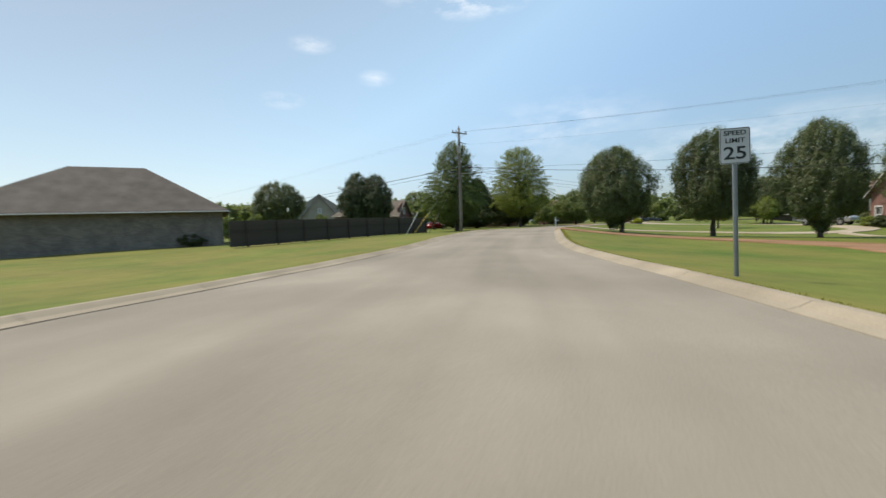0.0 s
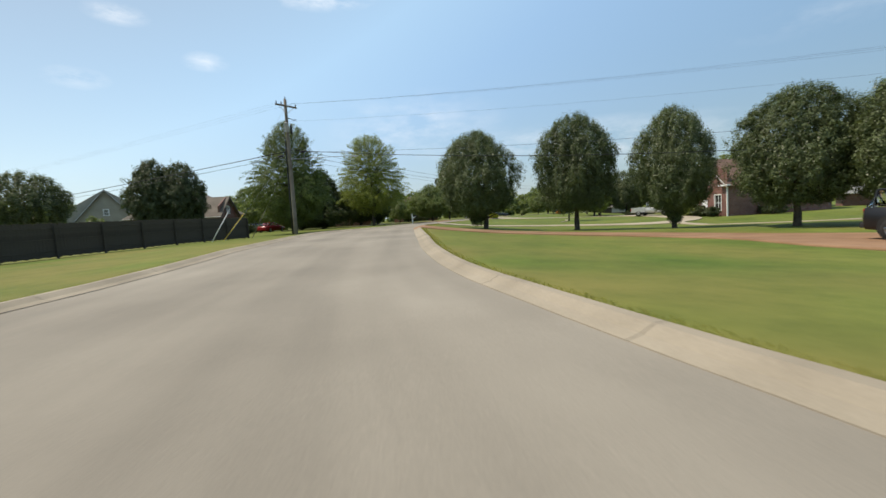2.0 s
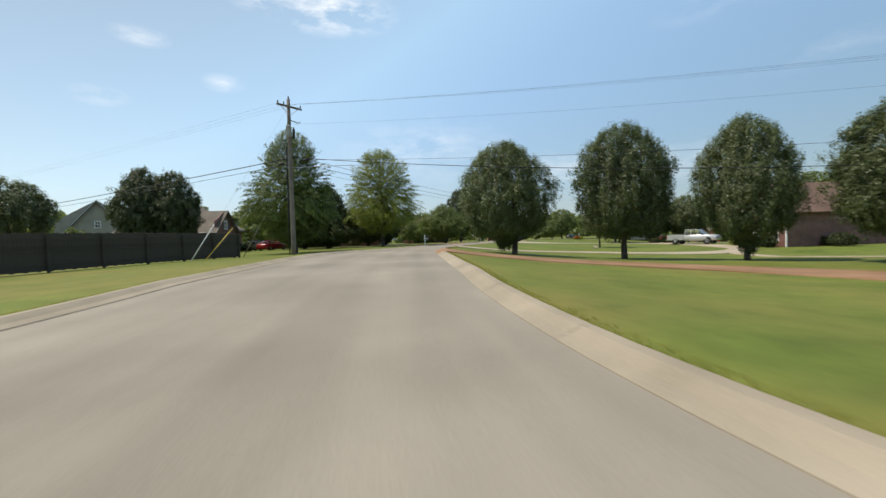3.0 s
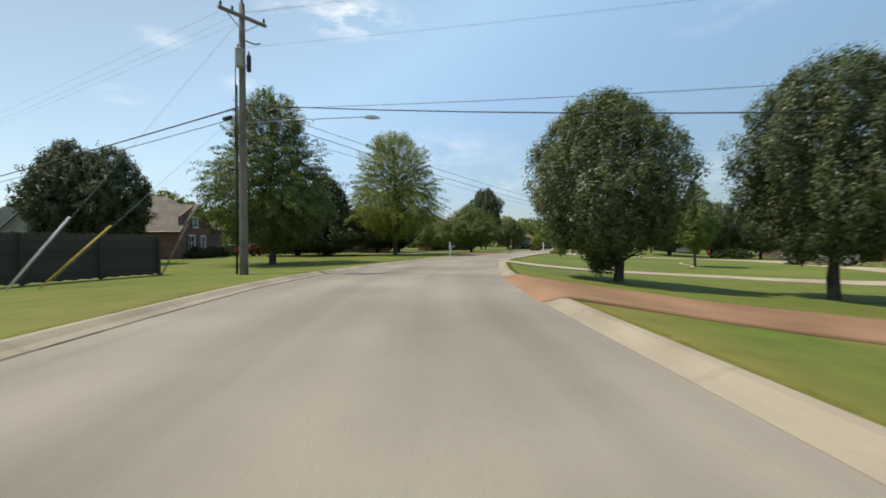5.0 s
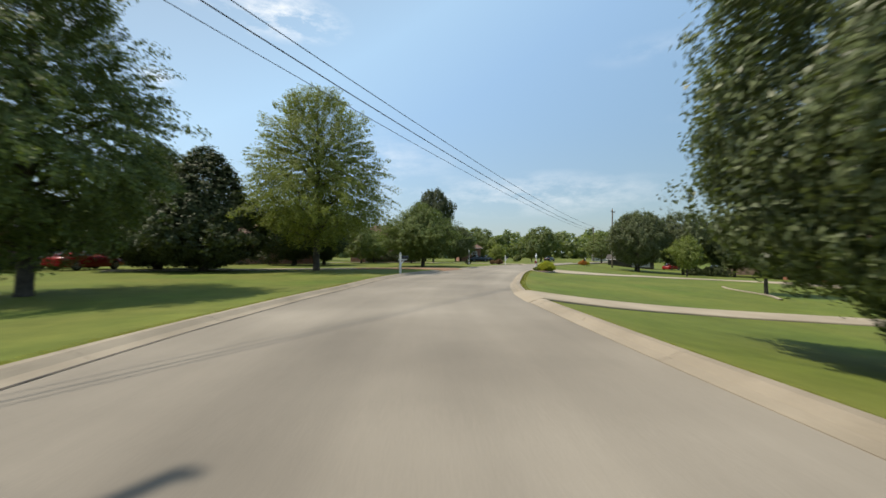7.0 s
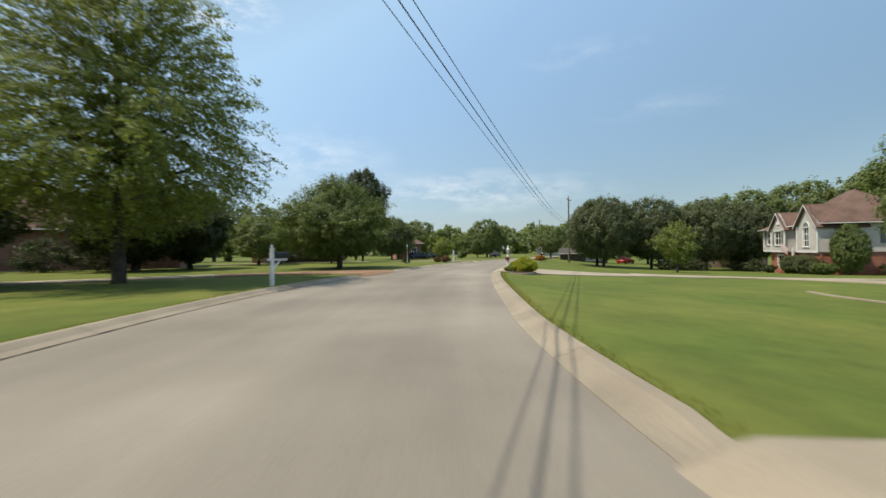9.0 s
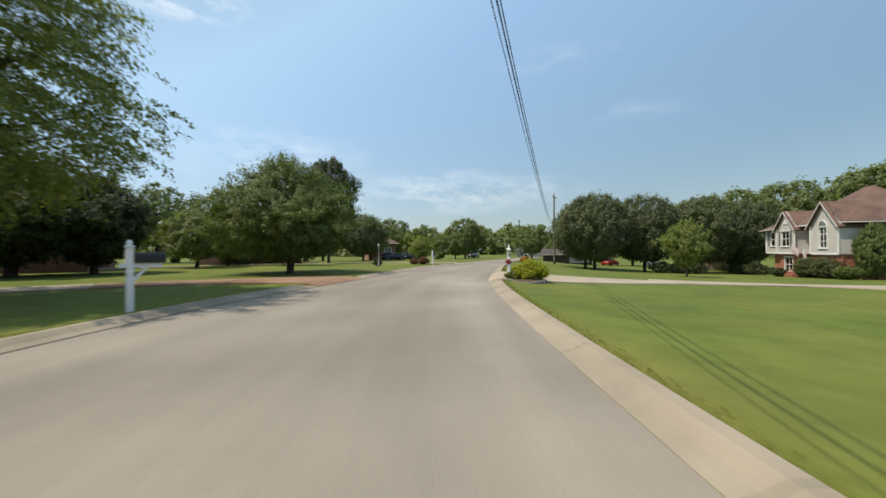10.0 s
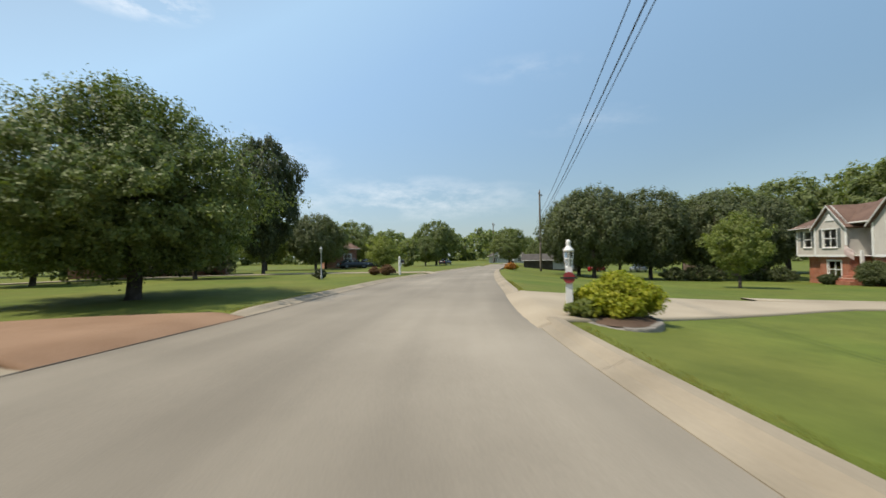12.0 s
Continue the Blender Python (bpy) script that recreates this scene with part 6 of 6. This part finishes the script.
for k in range(34):
    if k % 6 == 0:
        part("post", Shape().box((0.3 * k - 0.05, 0.03, -0.2), (0.3 * k + 0.05, 0.13, 1.75), None, 0.01), OLDWOOD, fence)
    part("picket", Shape().box((0.3 * k, 0.0, 0.05), (0.3 * k + 0.27, 0.025, 1.6), None, 0.006), OLDWOOD, fence)
for z in (0.4, 1.3):
    part("rail", Shape().box((0, 0.026, z), (10.1, 0.07, z + 0.09)), OLDWOOD, fence)
shrub("garden_shrub", 50.2, 84.6, 3.6, 1.6, DARK_LEAF, 160, 26, 0.085, "broad dark shrub under shade trees", 91)
shrub("garden_shrub", 47.8, 86.0, 2.4, 1.3, DARK_LEAF, 120, 26, 0.085, "broad dark shrub under shade trees", 92)


# ---- vehicles ----
def wheel(parent, x, y, r, w, rim=None):
    wh = part("wheel", Shape().tube([(x, y - w * 0.36, r), (x, y + w * 0.36, r)], r * 0.64, 18), DARKMETAL, parent, "alloy wheel")
    prof = []
    s = Shape()
    n = 18
    for yy, rr in ((-w / 2, r * 0.64), (-w / 2, r * 0.93), (-w * 0.36, r), (w * 0.36, r), (w / 2, r * 0.93), (w / 2, r * 0.64)):
        prof.append([(x + rr * math.cos(2 * math.pi * k / n), y + yy, r + rr * math.sin(2 * math.pi * k / n)) for k in range(n)])
    s.add([p for ringp in prof for p in ringp], [(i * n + k, i * n + (k + 1) % n, (i + 1) * n + (k + 1) % n, (i + 1) * n + k) for i in range(5) for k in range(n)])
    part("tyre", s, TYRE, wh, "black tyre", True)
    part("hub", Shape().tube([(x, y - w / 2 - 0.012, r), (x, y + w / 2 + 0.012, r)], r * 0.16, 10), DARKMETAL, wh)
    face = Shape()
    for sy in (-1, 1):
        yy = y + sy * w * 0.46
        face.tube([(x + r * 0.6 * math.cos(2 * math.pi * k / 20), yy, r + r * 0.6 * math.sin(2 * math.pi * k / 20)) for k in range(21)], r * 0.05, 5)
        for k in range(6):
            a = 2 * math.pi * k / 6 + 0.3
            face.tube([(x + r * 0.12 * math.cos(a), yy, r + r * 0.12 * math.sin(a)), (x + r * 0.58 * math.cos(a), yy, r + r * 0.58 * math.sin(a))], [r * 0.1, r * 0.07], 6)
    part("rim", face, rim or GALV, wh, "spoked metal rim", True)


def loft(sections):
    """Closed cross-sections along x joined into a body."""
    s = Shape()
    n = len(sections[0][1])
    s.add([(x, y, z) for x, sec in sections for y, z in sec], [(i * n + k, i * n + (k + 1) % n, (i + 1) * n + (k + 1) % n, (i + 1) * n + k) for i in range(len(sections) - 1) for k in range(n)]
          + [tuple(range(n - 1, -1, -1)), tuple((len(sections) - 1) * n + k for k in range(n))])
    return s


def sec(half, lo, hi, tuck=0.9):
    return [(-half * 0.92, lo), (half * 0.92, lo), (half, lo + 0.12), (half, (lo + hi) / 2), (half * tuck, hi - 0.03), (half * tuck * 0.94, hi), (-half * tuck * 0.94, hi), (-half * tuck, hi - 0.03), (-half, (lo + hi) / 2), (-half, lo + 0.12)]


def sedan(x, y, turn, paint, label):
    ob = thing("car", pose(x, y, height(x, y), 0, 0, turn), label, "car")
    part("body", loft([(-2.3, sec(0.72, 0.38, 0.72)), (-2.2, sec(0.84, 0.26, 0.9)), (-1.4, sec(0.9, 0.2, 0.96)), (0.6, sec(0.91, 0.2, 0.94)), (1.5, sec(0.89, 0.22, 0.86)), (2.15, sec(0.82, 0.26, 0.74)), (2.3, sec(0.7, 0.36, 0.62))]), paint, ob, "", True)
    part("cabin", loft([(-1.75, sec(0.7, 0.93, 0.97, 0.95)), (-0.95, sec(0.72, 0.93, 1.42, 0.8)), (0.1, sec(0.72, 0.93, 1.45, 0.8)), (1.05, sec(0.72, 0.9, 0.97, 0.95))]), GLASS, ob, "dark tinted glass cabin", True)
    part("roof_panel", Shape().box((-0.95, -0.56, 1.42), (0.12, 0.56, 1.47), None, 0.02), paint, ob)
    for sx in (-0.42, 0.0):
        for sy in (-1, 1):
            part("pillar", Shape().tube([(sx - 0.02, sy * 0.7, 0.95), (sx, sy * 0.57, 1.44)], 0.03, 5), paint, ob)
    for wx in (-1.38, 1.38):
        for wy in (-0.8, 0.8):
            wheel(ob, wx, wy, 0.32, 0.2)
    for sy in (-0.6, 0.6):
        part("headlight", Shape().box((2.12, sy - 0.17, 0.55), (2.27, sy + 0.17, 0.68), None, 0.03), LENS_CLEAR, ob, "clear headlight")
        part("tail_light", Shape().box((-2.28, sy - 0.17, 0.68), (-2.16, sy + 0.17, 0.82), None, 0.03), LENS_RED, ob, "red tail light")
    part("bumper", Shape().box((2.16, -0.75, 0.3), (2.34, 0.75, 0.46), None, 0.04), paint, ob)
    part("bumper", Shape().box((-2.36, -0.75, 0.32), (-2.18, 0.75, 0.5), None, 0.04), paint, ob)
    return ob


def pickup(x, y, turn, paint, label):
    ob = thing("pickup_truck", pose(x, y, height(x, y) + 0.05, 0, 0, turn), label, "pickup truck")
    part("body", loft([(-0.75, sec(0.9, 0.42, 1.08, 0.98)), (0.2, sec(0.92, 0.4, 1.08, 0.98)), (1.6, sec(0.92, 0.4, 1.08, 0.96)), (2.4, sec(0.88, 0.42, 1.02, 0.95)), (2.62, sec(0.8, 0.48, 0.92, 0.95))]), paint, ob, "", True)
    bed_s = Shape().box((-2.6, -0.92, 0.5), (-0.78, -0.84, 1.12), None, 0.02).box((-2.6, 0.84, 0.5), (-0.78, 0.92, 1.12), None, 0.02).box((-2.6, -0.84, 0.5), (-0.78, 0.84, 0.62)).box((-0.86, -0.84, 0.62), (-0.78, 0.84, 1.1))
    part("cargo_bed", bed_s, paint, ob)
    part("tailgate", Shape().box((-2.66, -0.84, 0.56), (-2.6, 0.84, 1.11), None, 0.02), paint, ob)
    part("cabin", loft([(-0.74, sec(0.8, 1.05, 1.12, 0.97)), (-0.6, sec(0.8, 1.05, 1.68, 0.84)), (0.75, sec(0.8, 1.05, 1.72, 0.84)), (1.5, sec(0.8, 1.03, 1.1, 0.97))]), GLASS, ob, "dark glass cabin", True)
    part("roof_panel", Shape().box((-0.62, -0.66, 1.67), (0.79, 0.66, 1.74), None, 0.03), paint, ob)
    for sx in (-0.62, 0.0, 0.76):
        for sy in (-1, 1):
            part("pillar", Shape().tube([(sx, sy * 0.8, 1.07), (sx, sy * 0.67, 1.7)], 0.045, 5), paint, ob)
    for wx in (-1.65, 1.75):
        for wy in (-0.8, 0.8):
            wheel(ob, wx, wy, 0.37, 0.24)
            part("wheel_arch", Shape().tube([(wx, wy * 1.12, 0.42), (wx, wy * 1.14, 0.42)], 0.45, 18), BLACK, ob)
    part("bumper", Shape().box((-2.8, -0.85, 0.42), (-2.64, 0.85, 0.58), None, 0.03), CHROME, ob, "chrome rear bumper")
    part("bumper", Shape().box((2.58, -0.85, 0.44), (2.76, 0.85, 0.62), None, 0.03), CHROME, ob, "chrome front bumper")
    for sy in (-0.86, 0.86):
        part("tail_light", Shape().box((-2.68, sy - 0.06, 0.72), (-2.6, sy + 0.06, 1.02), None, 0.015), LENS_RED, ob, "red tail light")
        part("headlight", Shape().box((2.5, sy * 0.8 - 0.14, 0.72), (2.64, sy * 0.8 + 0.14, 0.88), None, 0.02), LENS_CLEAR, ob, "clear headlight")
        part("mirror", Shape().box((1.2, sy * 1.06 - 0.06, 1.1), (1.32, sy * 1.06 + 0.06, 1.28), None, 0.02), BLACK, ob)
    return ob


def suv(x, y, turn, paint, label):
    ob = thing("suv", pose(x, y, height(x, y) + 0.05, 0, 0, turn), label, "car")
    part("body", loft([(-2.35, sec(0.8, 0.5, 1.0, 0.96)), (-2.25, sec(0.9, 0.36, 1.12, 0.97)), (-1.4, sec(0.95, 0.32, 1.14, 0.97)), (0.8, sec(0.95, 0.32, 1.12, 0.97)), (1.6, sec(0.94, 0.34, 1.06, 0.95)), (2.2, sec(0.88, 0.38, 0.98, 0.93)), (2.36, sec(0.76, 0.48, 0.86, 0.92))]), paint, ob, "", True)
    part("cabin", loft([(-2.25, sec(0.8, 1.08, 1.16, 0.97)), (-2.0, sec(0.82, 1.08, 1.7, 0.84)), (0.2, sec(0.82, 1.08, 1.74, 0.84)), (1.15, sec(0.82, 1.05, 1.12, 0.97))]), GLASS, ob, "dark tinted glass cabin", True)
    part("roof_panel", Shape().box((-2.0, -0.68, 1.69), (0.22, 0.68, 1.76), None, 0.03), paint, ob)
    for sx in (-2.0, -1.1, -0.3, 0.2):
        for sy in (-1, 1):
            part("pillar", Shape().tube([(sx - 0.03, sy * 0.82, 1.1), (sx, sy * 0.69, 1.72)], 0.045, 5), paint, ob)
    for wx in (-1.42, 1.42):
        for wy in (-0.84, 0.84):
            wheel(ob, wx, wy, 0.38, 0.25, CHROME)
            part("wheel_arch", Shape().tube([(wx, wy * 1.1, 0.44), (wx, wy * 1.135, 0.44)], 0.46, 18), BLACK, ob)
    for sy in (-0.66, 0.66):
        part("headlight", Shape().box((2.16, sy - 0.17, 0.74), (2.34, sy + 0.17, 0.9), None, 0.03), LENS_CLEAR, ob, "clear headlight")
        part("tail_light", Shape().box((-2.36, sy - 0.12, 0.8), (-2.24, sy + 0.12, 1.08), None, 0.03), LENS_RED, ob, "red tail light")
    for x0, x1 in ((2.2, 2.42), (-2.42, -2.26)):
        part("bumper", Shape().box((x0, -0.84, 0.4), (x1, 0.84, 0.6), None, 0.05), BLACK, ob)
    return ob


suv(17.85, 12.5, -80, CAR_BLACK, "black off-road car parked on a brown drive")
pickup(32.9, 53.3, -56, CAR_SILVER, "silver pickup truck parked on a concrete drive")
sedan(66.6, 112.5, 20, CAR_RED, "red car parked under shade trees")
sedan(78, 112.7, 60, CAR_WHITE, "white car parked beyond shade trees")
sedan(-20.2, 67.0, 70, CAR_RED, "red car parked by a brick house")
sedan(-23.2, 69.6, 70, CAR_DARK, "dark car parked by a brick house")
sedan(24.9, 121.6, 10, CAR_DARK, "dark car parked by a distant house")
sedan(28.6, 124.2, 10, CAR_DARK, "dark car parked by a distant house")
sedan(55.0, 148, 40, CAR_DARK, "dark car on a distant drive")


# ---- grass at the kerbs ----
rng = np.random.default_rng(12)
tufts = []
for line, sgn in ((RIGHT, 1), (LEFT, -1)):
    d_ = np.gradient(line, axis=0)
    d_ /= np.linalg.norm(d_, axis=1)[:, None]
    out = np.stack([d_[:, 1], -d_[:, 0]], -1) * sgn
    pick = rng.integers(0, len(line) - 1, 45000)
    frac = rng.random(45000)[:, None]
    q = line[pick] * (1 - frac) + line[pick + 1] * frac + out[pick] * (0.005 + 0.3 * rng.random(45000) ** 2)[:, None]
    tufts.append(q[(q[:, 1] > -9) & (q[:, 1] < 76)])
tufts = np.concatenate(tufts)
cx, cy = tufts.T
bz, b_dr, b_dl = land(cx, cy)
keep = np.ones(len(cx), bool)
for lo, hi in DROPS["right"]:
    keep &= ~((np.abs(b_dr) < 1) & (cy > lo) & (cy < hi))
for lo, hi in DROPS["left"]:
    keep &= ~((np.abs(b_dl) < 1) & (cy > lo) & (cy < hi))
cx, cy, bz = cx[keep], cy[keep], bz[keep]
n = len(cx)
base = np.stack([cx, cy, bz - 0.02], -1)
th = rng.random(n) * 6.283
hb = 0.006 + 0.014 * rng.random(n)
wv = np.stack([np.cos(th), np.sin(th), 0 * th], -1) * 0.006
lean = np.stack([np.cos(th * 3.7), np.sin(th * 3.7), 0 * th], -1) * (hb * 0.9)[:, None]
tip = base + lean + np.stack([0 * th, 0 * th, hb + 0.02], -1)
midp = base + lean * 0.35 + np.stack([0 * th, 0 * th, hb * 0.6 + 0.02], -1)
blades = np.stack([base - wv, base + wv, midp + wv * 0.7, tip], 1).reshape(-1, 3)
tagged(new("grass", leaf_mesh("grass", blades, BLADE, 4)), "short grass blades fringing the kerbs", "grass", kind="stuff")
